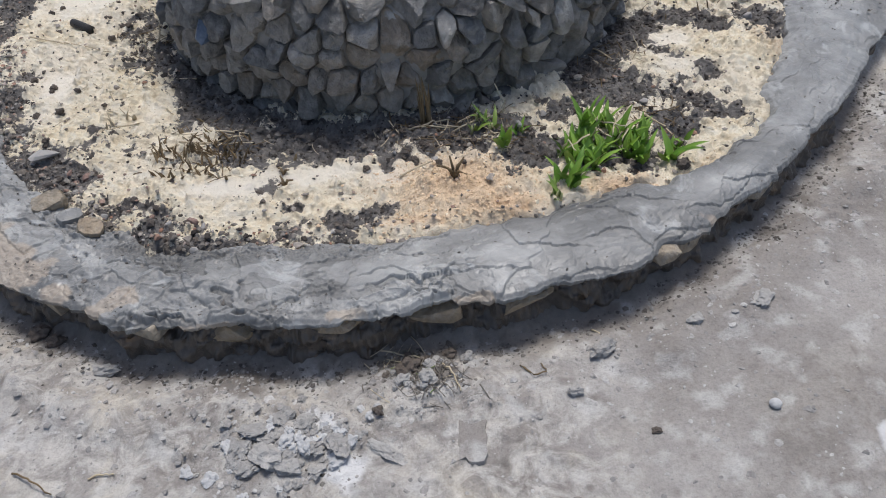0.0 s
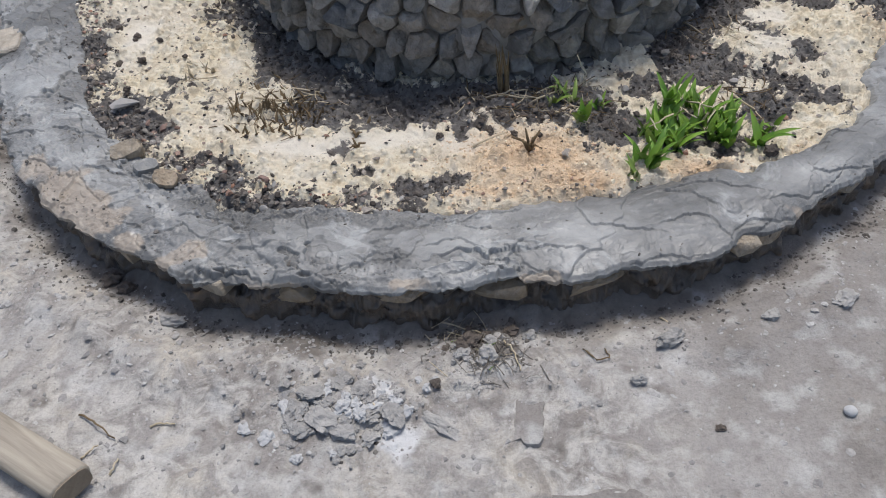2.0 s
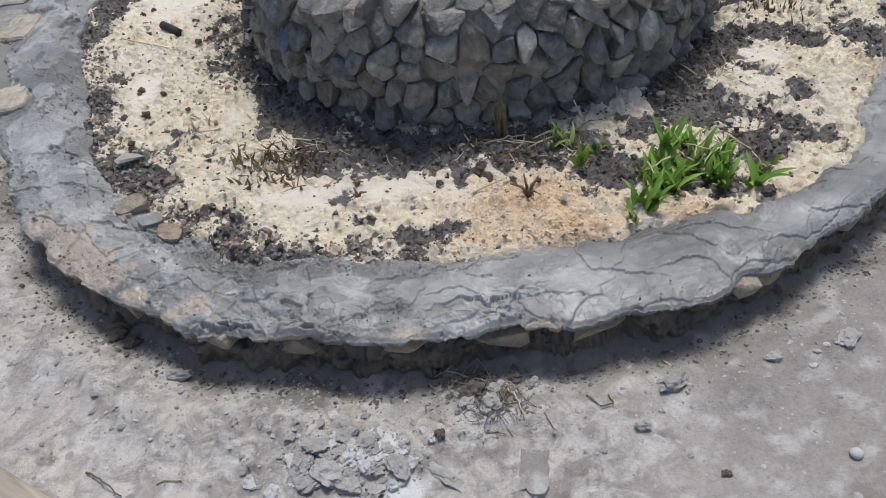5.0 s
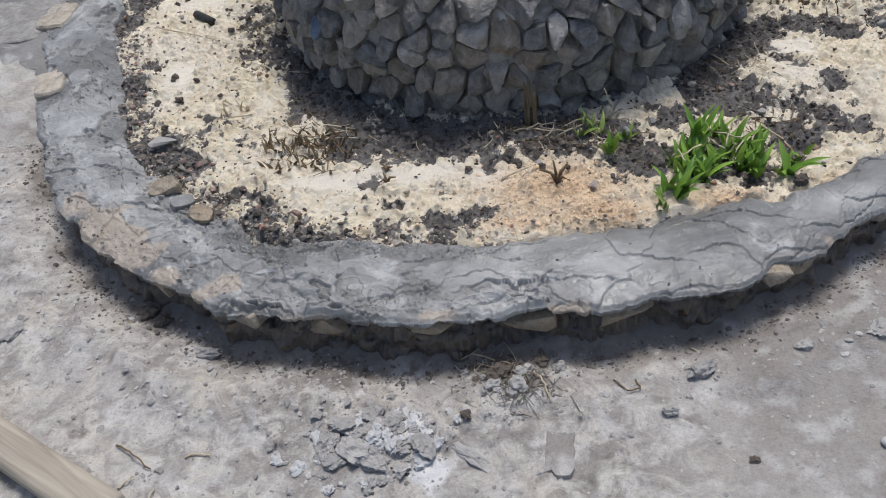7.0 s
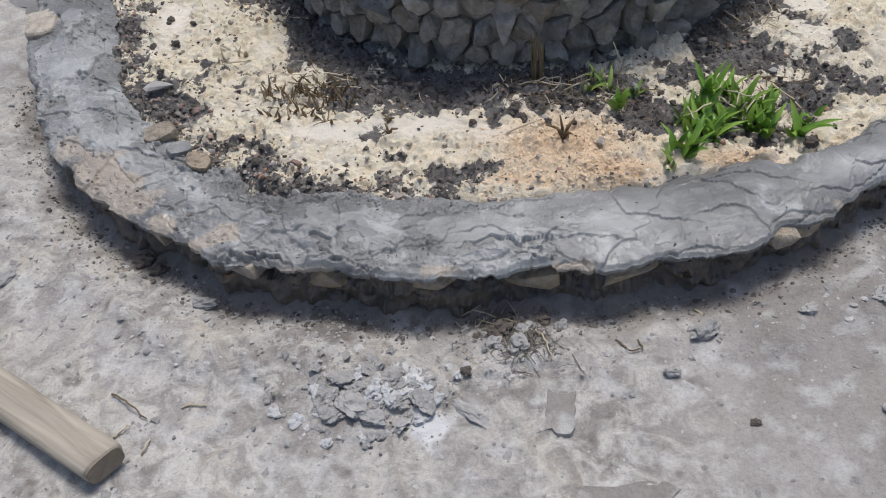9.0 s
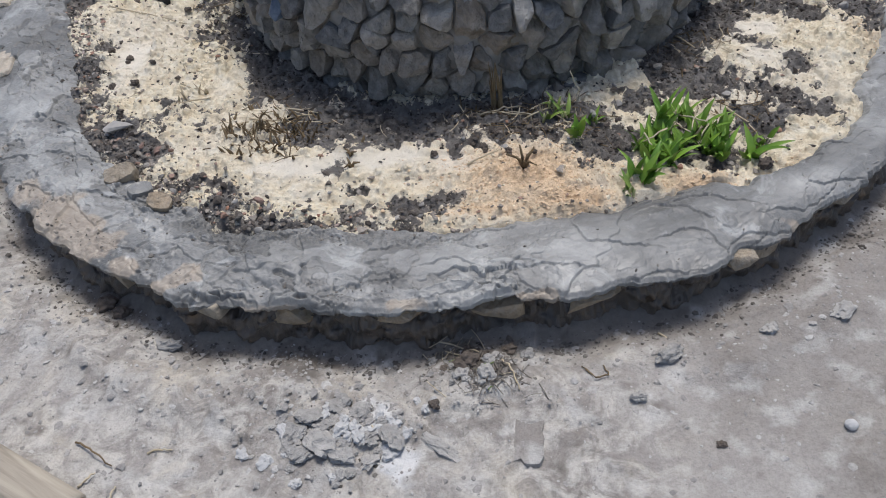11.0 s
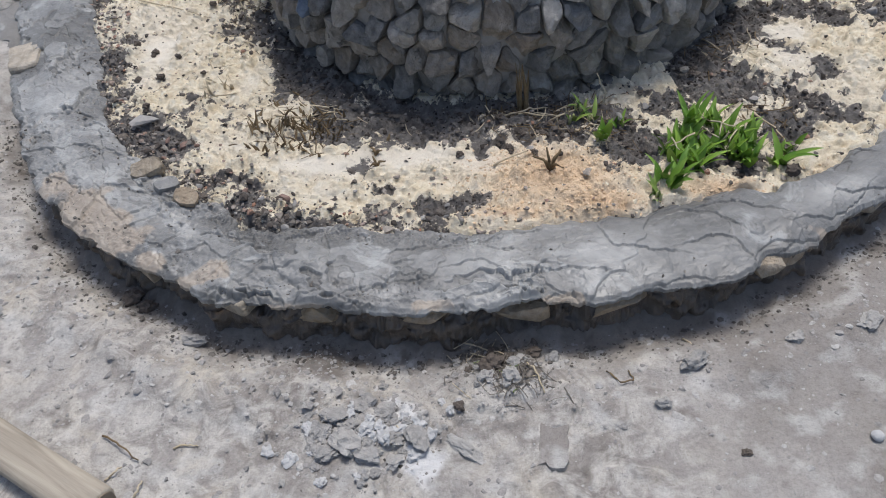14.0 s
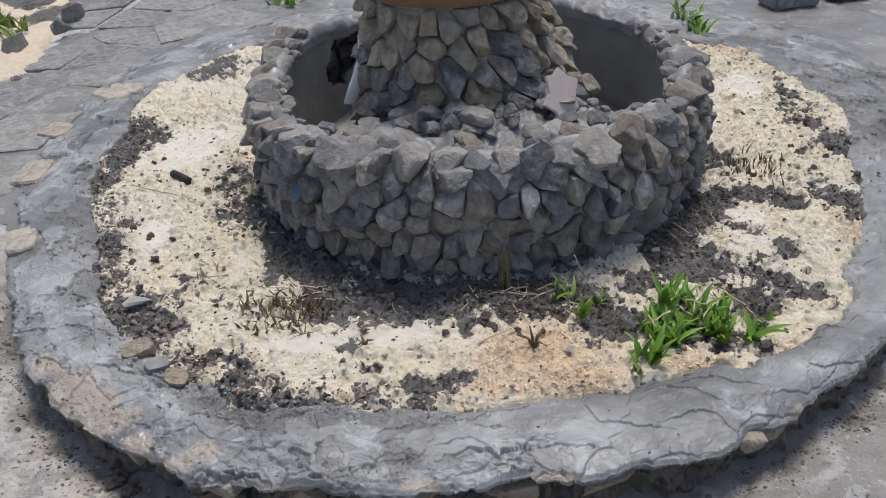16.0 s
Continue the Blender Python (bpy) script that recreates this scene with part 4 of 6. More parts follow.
zs = np.linspace(0.14, 0.735, 40)
TH, Z = np.meshgrid(np.linspace(-180, 180, 160, endpoint=False), zs, indexing="ij")
rr = np.array([ped_r(v) for v in zs])[None, :] - 0.008 + 0.007 * fbm(TH / 57.3 * 0.33, Z, 0.04, 3, 101)
px_, py_ = polar(TH, rr)
ped_me = grid_mesh("pedestal", np.stack([px_ + ped_x(Z), py_, Z], -1), True, True)
put_value(ped_me, "bare", np.full(TH.size, 0.35))
pedestal = thing("stone_pedestal", ped_me, M_JOINT, "tapering pedestal of brown and grey stones in a planter", "pedestal", m=pose(PX + 0.005, PY + 0.02, 0))


def on_pedestal(s, z, d):
    t, r = s / 0.33, ped_r(z) - 0.006 + d
    return (r * math.sin(t) + ped_x(z), -r * math.cos(t), z)


rng = np.random.default_rng(11)
for poly in stone_cells(rng, 2 * math.pi * 0.33, 0.18, 0.730, 0.078, 0.066):
    bm, c = facing_stone(rng, poly, on_pedestal, 0.02, 0.036)
    part("stone", bm, M_PEDESTAL if c.z > 0.55 + 0.08 * rng.normal() else M_STONE, pedestal, m=Matrix.Translation(c))
for k in range(34):
    t = rng.uniform(-50, 66)
    r = rng.uniform(0.37, 0.43)
    x, y = polar(t, r)
    s = rng.uniform(0.025, 0.05)
    me = rough_stone("foot_stone", rng, s, s * 0.8, s * 0.75, 3)
    part("foot_stone", me, M_STONE, pedestal, m=pose(float(x) - 0.02, float(y), rng.uniform(0.38, 0.46), rng.uniform(-30, 30), rng.uniform(-30, 30), rng.uniform(0, 180)))


def lathe(name, profile, sides=48):
    P = np.array([[(r * math.cos(2 * math.pi * k / sides), r * math.sin(2 * math.pi * k / sides), z) for r, z in profile] for k in range(sides)])
    return grid_mesh(name, P, True, False)


cap = thing("clay_bowl", lathe("clay_bowl", ((0.0, 0.0), (0.24, 0.0), (0.275, 0.012), (0.283, 0.05), (0.295, 0.10), (0.30, 0.115), (0.285, 0.118), (0.27, 0.10), (0.255, 0.05), (0.0, 0.035)), 64), M_CLAY, "brown clay bowl standing on the stone pedestal", "bowl", m=pose(PX - 0.065, PY + 0.02, 0.724))

# leaf-shaped ceramic tile leaning on the pedestal, and a white shell
def leaf_tile():
    bm = bmesh.new()
    out = ((-0.004, 0.082), (0.026, 0.058), (0.058, 0.052), (0.046, 0.012), (0.054, -0.026), (0.024, -0.036), (0.004, -0.084), (-0.020, -0.038), (-0.056, -0.020), (-0.036, 0.012), (-0.044, 0.056), (-0.020, 0.060))
    vs = [bm.verts.new((x, 0, z)) for x, z in out]
    f = bm.faces.new(vs)
    ext = bmesh.ops.extrude_face_region(bm, geom=[f])
    bmesh.ops.translate(bm, verts=[g for g in ext["geom"] if isinstance(g, bmesh.types.BMVert)], vec=(0, -0.009, 0))
    bmesh.ops.recalc_face_normals(bm, faces=bm.faces)
    bmesh.ops.bevel(bm, geom=list(bm.edges), offset=0.003, segments=2, affect="EDGES", clamp_overlap=True)
    me = bpy.data.meshes.new("leaf_tile")
    bm.to_mesh(me)
    bm.free()
    return me


tile = thing("leaf_tile", leaf_tile(), M_PINK, "pale pink leaf-shaped ceramic tile on the pedestal", "ornament", m=pose(0.235, -0.365, 0.475, -30, 12, 22) @ Matrix.Scale(1.15, 4))


def shell():
    P = []
    for i in range(14):
        f = i / 13
        w = 0.026 * math.sin(math.pi * min(1, 0.12 + 0.88 * f)) ** 0.7 * (1 - 0.75 * f) + 0.002
        ring = []
        for k in range(10):
            a = 2 * math.pi * k / 10
            ring.append((w * math.cos(a) + 0.02 * math.sin(2.4 * f), 0.45 * w * math.sin(a) - 0.012 * math.sin(3 * f), 0.15 * f))
        P.append(ring)
    return grid_mesh("shell", np.transpose(np.array(P), (1, 0, 2)), True, False)


thing("white_shell", shell(), M_SHELL, "long white shell set against the pedestal", "shell", m=pose(-0.425, -0.13, 0.40, 0, 9, 30) @ Matrix.Scale(1.5, 4))
blue = on_planter(math.radians(-43) * 0.745, 0.322, 0.036)
part("blue_stone", hull_mesh("blue_stone", rng, 0.032, 0.03, 0.036, 16, 0.3), M_BLUE, planter, "dark blue glassy slag", m=Matrix.Translation(blue))

# ---- stones in the kerb ----
rng = np.random.default_rng(21)
KERB_STONES = ((-62, 0.16), (-52, 0.13), (-44, 0.15), (-34, 0.14), (-24, 0.13), (-17, 0.12), (-8, 0.14), (0, 0.13), (8, 0.12), (18, 0.075), (24, 0.10), (34, 0.14), (-72, 0.14))
for t, w in KERB_STONES:
    r = float(r_out(np.array(t)))
    proud = 0.012 if t not in (18, 0, 8, -8) else 0.018
    if t == 18:
        t, r = 20.6, 1.512
    x, y = polar(t, r - 0.066)
    h = rng.uniform(0.022, 0.027)
    me = hull_mesh("kerb_stone", rng, w / 2, 0.042 + proud - 0.004, h, 34, 1.0)
    part("kerb_stone", me, M_TAN, kerb, "tan stone showing under the mortar" if t in (20.6, -24) else "", m=pose(float(x), float(y), (0.081 if t == 20.6 else 0.078 if t in (-8, -24) else 0.062) + rng.uniform(-0.004, 0.004), rng.uniform(-2, 2), rng.uniform(-2, 2), t + rng.uniform(-5, 5)))
for t, r, w, d in ((-91.5, 1.650, 0.095, 0.058), (-73, 1.545, 0.078, 0.048), (-104, 1.77, 0.06, 0.06), (-118, 1.82, 0.10, 0.10)):
    x, y = polar(t, r)
    me = slab_mesh("set_stone", rng, d, w, 0.016)
    part("set_stone", me, M_PALE_TAN, kerb, "flat pale tan stone bedded flush in the mortar", m=pose(float(x), float(y), 0.116, rng.uniform(-3, 3), rng.uniform(-3, 3), t + 90 + rng.uniform(-8, 8)))

# ---- flagstone paving beside and behind the bed ----
rng = np.random.default_rng(31)


def paved(x, y):
    th, r = float(angle_of(x, y)), math.hypot(x, y)
    if r < float(r_out(np.array(th))) + 0.02 or y < 0.02 or y > 2.6 or abs(x) > 2.9:
        return False
    return x < 0.2 and not (x < -2.05 - 0.25 * (y - 1.0) and y > 1.0)


pave_x, pave_y = np.meshgrid(np.linspace(-3.2, 3.2, 220), np.linspace(-0.5, 3.0, 120), indexing="ij")
inside = np.hypot(pave_x, pave_y) < r_out(angle_of(pave_x, pave_y)) - 0.05
pz = ground_level(pave_x, pave_y) + 0.011 + 0.005 * fbm(pave_x, pave_y, 0.06, 4, 111) - 0.05 * smooth(-0.1, -0.45, pave_y) - 0.03 * inside
bed_far = smooth(-2.0, -2.2, pave_x + 0.25 * (pave_y - 1.0)) * smooth(0.9, 1.1, pave_y)
ins = ~inside
keep = ins[:-1, :-1] | ins[1:, :-1] | ins[:-1, 1:] | ins[1:, 1:]
limit = np.hypot(pave_x, pave_y) + 0.25 * fbm(pave_x, pave_y, 0.5, 4, 112) < 3.0
keep &= (limit & (pave_y + 0.12 * fbm(pave_x, pave_y, 0.3, 4, 113) > -0.30))[:-1, :-1]
pave_me = grid_mesh("pavement", np.stack([pave_x, pave_y, pz - 0.03 * bed_far], -1), False, False, keep)
put_value(pave_me, "bare", np.full(pave_x.size, 0.12))
pavement = thing("pavement", pave_me, M_PALE_MORTAR, "crazy paving of grey flagstones laid in mortar", "paving", kind="structure")

seeds = []
for i in range(10):
    for j in range(9):
        seeds.append((-3.0 + 0.38 * i + rng.uniform(-0.15, 0.15), -0.30 + 0.34 * j + rng.uniform(-0.13, 0.13)))
for k, (sx, sy) in enumerate(seeds):
    if not paved(sx, sy):
        continue
    poly = [(sx - 0.4, sy - 0.4), (sx + 0.4, sy - 0.4), (sx + 0.4, sy + 0.4), (sx - 0.4, sy + 0.4)]
    for j, (ox, oy) in enumerate(seeds):
        dx, dy = ox - sx, oy - sy
        if j != k and abs(dx) < 1.0 and abs(dy) < 1.0:
            L = math.hypot(dx, dy)
            poly = clip_poly(poly, dx / L, dy / L, (dx * sx + dy * sy) / L + 0.5 * L - 0.012)
    if len(poly) < 3 or any(not paved(p[0], p[1]) and math.hypot(*p) < 2.1 for p in poly) and math.hypot(sx, sy) < float(r_out(np.array(float(angle_of(sx, sy))))) + 0.05:
        continue
    bm = bmesh.new()
    tx, ty = rng.normal(0, 0.012, 2)
    h = rng.uniform(0.003, 0.012)
    lo, mid, up = [], [], []
    for p in poly:
        f = rng.uniform(0.94, 1.0)
        x, y = (p[0] - sx) * f, (p[1] - sy) * f
        lo.append(bm.verts.new((x, y, -0.02)))
        mid.append(bm.verts.new((x, y, h - 0.004 + tx * x + ty * y)))
        up.append(bm.verts.new((x * 0.955, y * 0.955, h + tx * x + ty * y)))
    n = len(poly)
    for a, b in ((lo, mid), (mid, up)):
        for q in range(n):
            bm.faces.new((a[q], a[(q + 1) % n], b[(q + 1) % n], b[q]))
    bm.faces.new(up)
    bmesh.ops.recalc_face_normals(bm, faces=bm.faces)
    part("flagstone", bm, M_FLAG, pavement, m=Matrix.Translation((sx, sy, float(ground_level(np.array(sx), np.array(sy))) + 0.008)))

# ---- loose matter on the bed and the ground ----
rng = np.random.default_rng(77)


def bed_points(n, want, lo=0.76, spread=0.05):
    """Points strewn over the bed, kept by chance where want(x, y) is high."""
    out = []
    while sum(len(o) for o in out) < n:
        t = rng.uniform(-125, 130, 8000)
        r = np.sqrt(rng.uniform(lo ** 2, 1.55 ** 2, 8000))
        x, y = polar(t, r)
        ok = (r < r_in(t) + spread) & (rng.uniform(size=8000) < want(x, y))
        out.append(np.stack([x[ok], y[ok]], 1))
    return np.concatenate(out)[:n]


def strew(name, xy, z, size, material, label, category, flat=0.7, sink=0.4):
    me = crumbs(name, np.column_stack([xy, z + size * flat * (1 - 2 * sink) * 0.6]), size, rng, flat)
    return thing(name, me, material, label, category, kind="stuff")


def inner_edge(x, y):
    return np.exp(-((np.hypot(x, y) - r_in(angle_of(x, y)) + 0.03) / 0.06) ** 2)


left_edge = lambda x, y: inner_edge(x, y) * smooth(0.15, -0.3, x)
xy = bed_points(9000, lambda x, y: np.clip(0.75 * (1 - sand_at(x, y)) + 0.035 + 0.25 * left_edge(x, y), 0, 1) * (1 - 0.7 * fine_at(x, y)))
size = np.clip(rng.lognormal(-5.85, 0.5, len(xy)), 0.0014, 0.011)
strew("soil_crumbs", xy, bed_z(xy[:, 0], xy[:, 1]), size, M_SOIL, "dark crumbs of soil strewn over the bed", "soil")
xy = bed_points(7500, lambda x, y: sand_at(x, y) * (1 - peach_at(x, y)) * 0.9 * (1 - 0.85 * fine_at(x, y)) + 0.02)
size = np.clip(rng.lognormal(-6.2, 0.45, len(xy)), 0.0012, 0.007)
strew("sawdust_crumbs", xy, bed_z(xy[:, 0], xy[:, 1]), size, M_SAND, "cream sawdust in small damp clumps", "sawdust")
xy = bed_points(2600, lambda x, y: sand_at(x, y) * peach_at(x, y))
size = np.clip(rng.lognormal(-6.2, 0.45, len(xy)), 0.0012, 0.007)
strew("peach_sawdust_crumbs", xy, bed_z(xy[:, 0], xy[:, 1]), size, M_PEACH, "peach-coloured sawdust in small damp clumps", "sawdust")
xy = bed_points(1500, lambda x, y: 0.04 + left_edge(x, y))
size = np.clip(rng.lognormal(-5.5, 0.42, len(xy)), 0.0022, 0.011)
strew("bed_gravel", xy, bed_z(xy[:, 0], xy[:, 1]) + 0.002, size, M_GRAVEL, "small mixed gravel along the kerb's inner edge", "gravel")


def ground_points(n, want):
    out = []
    while sum(len(o) for o in out) < n:
        x, y = rng.uniform(-1.7, 1.5, 8000), rng.uniform(-2.15, -0.6, 8000)
        off = np.hypot(x, y) - r_out(angle_of(x, y))
        ok = (off > -0.005) & (off < 0.7) & (rng.uniform(size=8000) < want(x, y, off))
        out.append(np.stack([x[ok], y[ok]], 1))
    return np.concatenate(out)[:n]


HEAPS = ((-0.32, -1.73, 0.12, 0.07, 1.6), (-0.04, -1.60, 0.10, 0.07, 1.0), (-0.46, -1.56, 0.10, 0.07, 0.6), (0.34, -1.57, 0.06, 0.04, 0.5), (-0.9, -1.36, 0.10, 0.05, 0.6))
lane = lambda x, y, off: np.exp(-((off - 0.13) / 0.09) ** 2)
xy = ground_points(7000, lambda x, y, off: np.clip(0.05 + 0.16 * lane(x, y, off) + 0.6 * blobs(x, y, HEAPS) + 0.06 * (x < 0), 0, 1))
size = np.clip(rng.lognormal(-6.4, 0.6, len(xy)), 0.0009, 0.008)
strew("mortar_crumbs", xy, ground_z(xy[:, 0], xy[:, 1]), size, M_CRUMB, "pale crumbs of dried mortar on the ground", "rubble", 0.5)
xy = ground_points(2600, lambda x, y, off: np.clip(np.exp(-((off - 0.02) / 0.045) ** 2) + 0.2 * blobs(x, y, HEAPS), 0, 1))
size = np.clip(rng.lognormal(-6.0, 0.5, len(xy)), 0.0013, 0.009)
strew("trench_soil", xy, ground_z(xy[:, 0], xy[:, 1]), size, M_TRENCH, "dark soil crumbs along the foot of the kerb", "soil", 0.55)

xy = ground_points(1100, lambda x, y, off: np.clip(0.12 + 0.25 * lane(x, y, off) + 0.7 * blobs(x, y, HEAPS) + 0.10 * smooth(0.2, -0.4, x), 0, 1))
size = np.clip(rng.lognormal(-5.3, 0.4, len(xy)), 0.003, 0.011)
strew("mortar_flakes", xy, ground_z(xy[:, 0], xy[:, 1]), size, M_CRUMB, "thin grey flakes of dried crust on the ground", "rubble", 0.2, 0.45)

# crumbs of mortar left on the kerb
t = rng.uniform(-120, 110, 2200)
f = rng.uniform(0, 1, 2200) ** 0.8
xk, yk = polar(t, r_in(t) + f * (r_out(t) - r_in(t)) * 0.95)
keep_k = rng.uniform(size=2200) < np.where((t < -8) | (t > 70), 0.95, 0.12)
size = np.clip(rng.lognormal(-6.3, 0.5, 2200), 0.001, 0.006)
strew("kerb_crumbs", np.stack([xk, yk], 1)[keep_k], (0.126 + 0 * xk)[keep_k], size[keep_k], M_TRENCH, "crumbs of mortar on the kerb", "rubble")


# ---- single lumps and stones ----
def rough_mesh(name, sx, sy, sz, box=0.5):
    """A crumbly lump: a squarish ball with an uneven, broken surface."""
    bm = bmesh.new()
    bmesh.ops.create_icosphere(bm, subdivisions=3, radius=1)
    o = Vector(rng.uniform(-50, 50, 3))
    for v in bm.verts:
        c = v.co / max(abs(v.co.x), abs(v.co.y), abs(v.co.z))
        p = v.co.lerp(c, 0.35 * box)
        k = 1 + 0.5 * noise.fractal(v.co * 1.3 + o, 0.8, 2.1, 5) + 0.16 * (noise.cell(v.co * 2.3 + o) - 0.5)
        v.co = Vector((p.x * sx, p.y * sy, p.z * sz)) * k
    me = bpy.data.meshes.new(name)
    bm.to_mesh(me)
    bm.free()
    return me


def lump(name, x, y, z, sx, sy, sz, material, label, category, rz=0.0, n=15, box=0.5, group="", tilt=0.0):
    me = rough_mesh(name, sx, sy, sz, box) if material in (M_LUMP, M_CLOD, M_CHALK) else rough_stone(name, rng, sx, sy, sz, 2)
    return thing(name, me, material, label, category, group, m=pose(x, y, z + sz * 0.7, tilt, tilt * 0.5, rz))


def gz1(x, y):
    return float(ground_z(np.array([x]), np.array([y]))[0])


def bz1(x, y):
    return float(bed_z(np.array([x]), np.array([y]))[0])


for k, (x, y, s, rz) in enumerate(((-0.375, -1.695, 0.040, 20), (-0.415, -1.735, 0.026, 70), (-0.355, -1.755, 0.042, 130), (-0.282, -1.70, 0.024, 0), (-0.262, -1.745, 0.030, 40), (-0.215, -1.755, 0.034, 110), (-0.31, -1.785, 0.032, 160), (-0.258, -1.795, 0.026, 60), (-0.395, -1.78, 0.028, 10), (-0.33, -1.675, 0.022, 90), (-0.235, -1.72, 0.016, 20), (-0.44, -1.70, 0.016, 50), (-0.345, -1.72, 0.020, 33), (-0.175, -1.735, 0.015, 70))):
    me = rough_mesh("mortar_lump", s * 1.3, s * 0.95, s * rng.uniform(0.28, 0.5), 0.8)
    me.transform(Matrix.Scale(0.66, 4))
    thing("mortar_lump", me, M_LUMP, "broken lump of dried grey mortar on the ground", "mortar lump", "heap of mortar lumps", m=pose(x, y, gz1(x, y) + s * 0.22, rng.uniform(-24, 28), rng.uniform(-24, 24), rz))
for k in range(80):
    x, y = -0.31 + rng.normal(0, 0.075), -1.735 + rng.normal(0, 0.045)
    s = rng.uniform(0.005, 0.013)
    thing("mortar_chip", rough_mesh("mortar_chip", s * 1.2, s, s * 0.55, 0.6), (M_LUMP, M_CHALK, M_LUMP)[k % 3], "small chip of dried mortar on the ground", "mortar chip", "heap of mortar lumps", m=pose(x, y, gz1(x, y) + s * 0.3, rng.uniform(-20, 20), rng.uniform(-20, 20), rng.uniform(0, 180)))
for k in range(26):
    x, y = -0.045 + rng.normal(0, 0.06), -1.60 + rng.normal(0, 0.035)
    s = rng.uniform(0.005, 0.014)
    thing("earth_chip", rough_mesh("earth_chip", s * 1.1, s, s * 0.7, 0.5), (M_LUMP, M_CLOD, M_LUMP)[k % 3], "crumbly lump of earth among dead weeds", "earth lump", "earth lumps among the weeds", m=pose(x, y, gz1(x, y) + s * 0.4, 0, 0, rng.uniform(0, 180)))
for x, y, s in ((-0.315, -1.735, 0.014), (-0.30, -1.75, 0.011), (-0.29, -1.73, 0.012), (-0.325, -1.755, 0.010), (-0.28, -1.755, 0.013), (-0.31, -1.715, 0.010)):
    lump("cement_chunk", x, y, gz1(x, y), s * 1.2, s, s * 0.8, M_CHALK, "small whitish chunk of dry cement", "cement chunk", x * 900, 13, 0.5, "heap of mortar lumps")
for x, y, sx, sy, sz, rz, mat, label in ((-0.725, -1.485, 0.028, 0.014, 0.012, 5, M_LUMP, "flat flake of pale mortar on the ground"), (-0.488, -1.470, 0.020, 0.010, 0.011, 0, M_TAN, "tan stone chip at the kerb's foot"),
                                         (0.345, -1.583, 0.030, 0.017, 0.014, 25, M_LUMP, "crumbly lump of grey mortar on the ground"), (0.268, -1.682, 0.016, 0.013, 0.010, 10, M_LUMP, "grey clod of earth on the ground"),
                                         (0.401, -1.790, 0.010, 0.008, 0.006, 10, M_CLOD, "small dark clod on the ground"), (-0.127, -1.772, 0.042, 0.014, 0.008, -40, M_LUMP, "long flake of grey mortar on the ground"),
                                         (-0.905, -1.345, 0.026, 0.022, 0.018, 30, M_CLOD, "dark earth clod in the trench"), (-0.865, -1.372, 0.020, 0.016, 0.014, 0, M_CLOD, "dark earth clod in the trench"),
                                         (-1.223, -1.404, 0.030, 0.020, 0.008, 60, M_LUMP, "flat pale stone on the ground"),
                                         (-0.07, -1.585, 0.026, 0.020, 0.014, 30, M_CLOD, "earth clod beside dried weeds"), (-0.03, -1.62, 0.020, 0.016, 0.012, 80, M_LUMP, "earth clod beside dried weeds"), (0.56, -1.53, 0.02, 0.014, 0.008, 20, M_LUMP, "mortar crumb on the ground"), (0.72, -1.50, 0.03, 0.018, 0.008, 40, M_LUMP, "mortar flake on the ground")):
    lump("ground_lump", x, y, gz1(x, y) - 0.002, sx, sy, sz, mat, label, "lump", rz, 16, 0.55)
pb = bmesh.new()
bmesh.ops.create_icosphere(pb, subdivisions=3, radius=1, matrix=Matrix.Diagonal((0.0125, 0.0115, 0.009, 1)))
for v in pb.verts:
    v.co *= 1 + 0.12 * noise.noise(v.co * 90)
for f in pb.faces:
    f.smooth = True
pebble_me = bpy.data.meshes.new("white_pebble")
pb.to_mesh(pebble_me)
pb.free()
thing("white_pebble", pebble_me, M_CHALK, "small round white pebble on the ground", "pebble", m=pose(0.643, -1.767, gz1(0.643, -1.767) + 0.006))

# thin crust slabs lifting off the ground
def crust(sx, sy):
    n = 22
    bm = bmesh.new()
    o = rng.uniform(-50, 50)
    up, lo = [], []
    for k in range(n):
        a = 2 * math.pi * k / n
        q = (abs(math.cos(a)) ** 6 + abs(math.sin(a)) ** 6) ** (-1 / 6)
        f = q * (1 + 0.16 * noise.noise((3 * math.cos(a) + o, 3 * math.sin(a), 0)) + 0.07 * rng.normal())
        x, y = sx * f * math.cos(a), sy * f * math.sin(a)
        up.append(bm.verts.new((x * 0.97, y * 0.97, 0.0035 - 0.10 * y * 0.4)))
        lo.append(bm.verts.new((x, y, -0.008)))
    bm.faces.new(up)
    for k in range(n):
        bm.faces.new((lo[k], lo[(k + 1) % n], up[(k + 1) % n], up[k]))
    bmesh.ops.recalc_face_normals(bm, faces=bm.faces)
    me = bpy.data.meshes.new("crust_slab")
    bm.to_mesh(me)
    bm.free()
    return me


for x, y, sx, sy, rz in ((0.045, -1.765, 0.028, 0.058, -8), (0.12, -1.965, 0.12, 0.045, 3)):
    thing("crust_slab", crust(sx, sy), M_GROUND, "thin slab of dusty crust lying on the ground", "crust", m=pose(x, y, gz1(x, y) + 0.0015, 0, 0, rz))

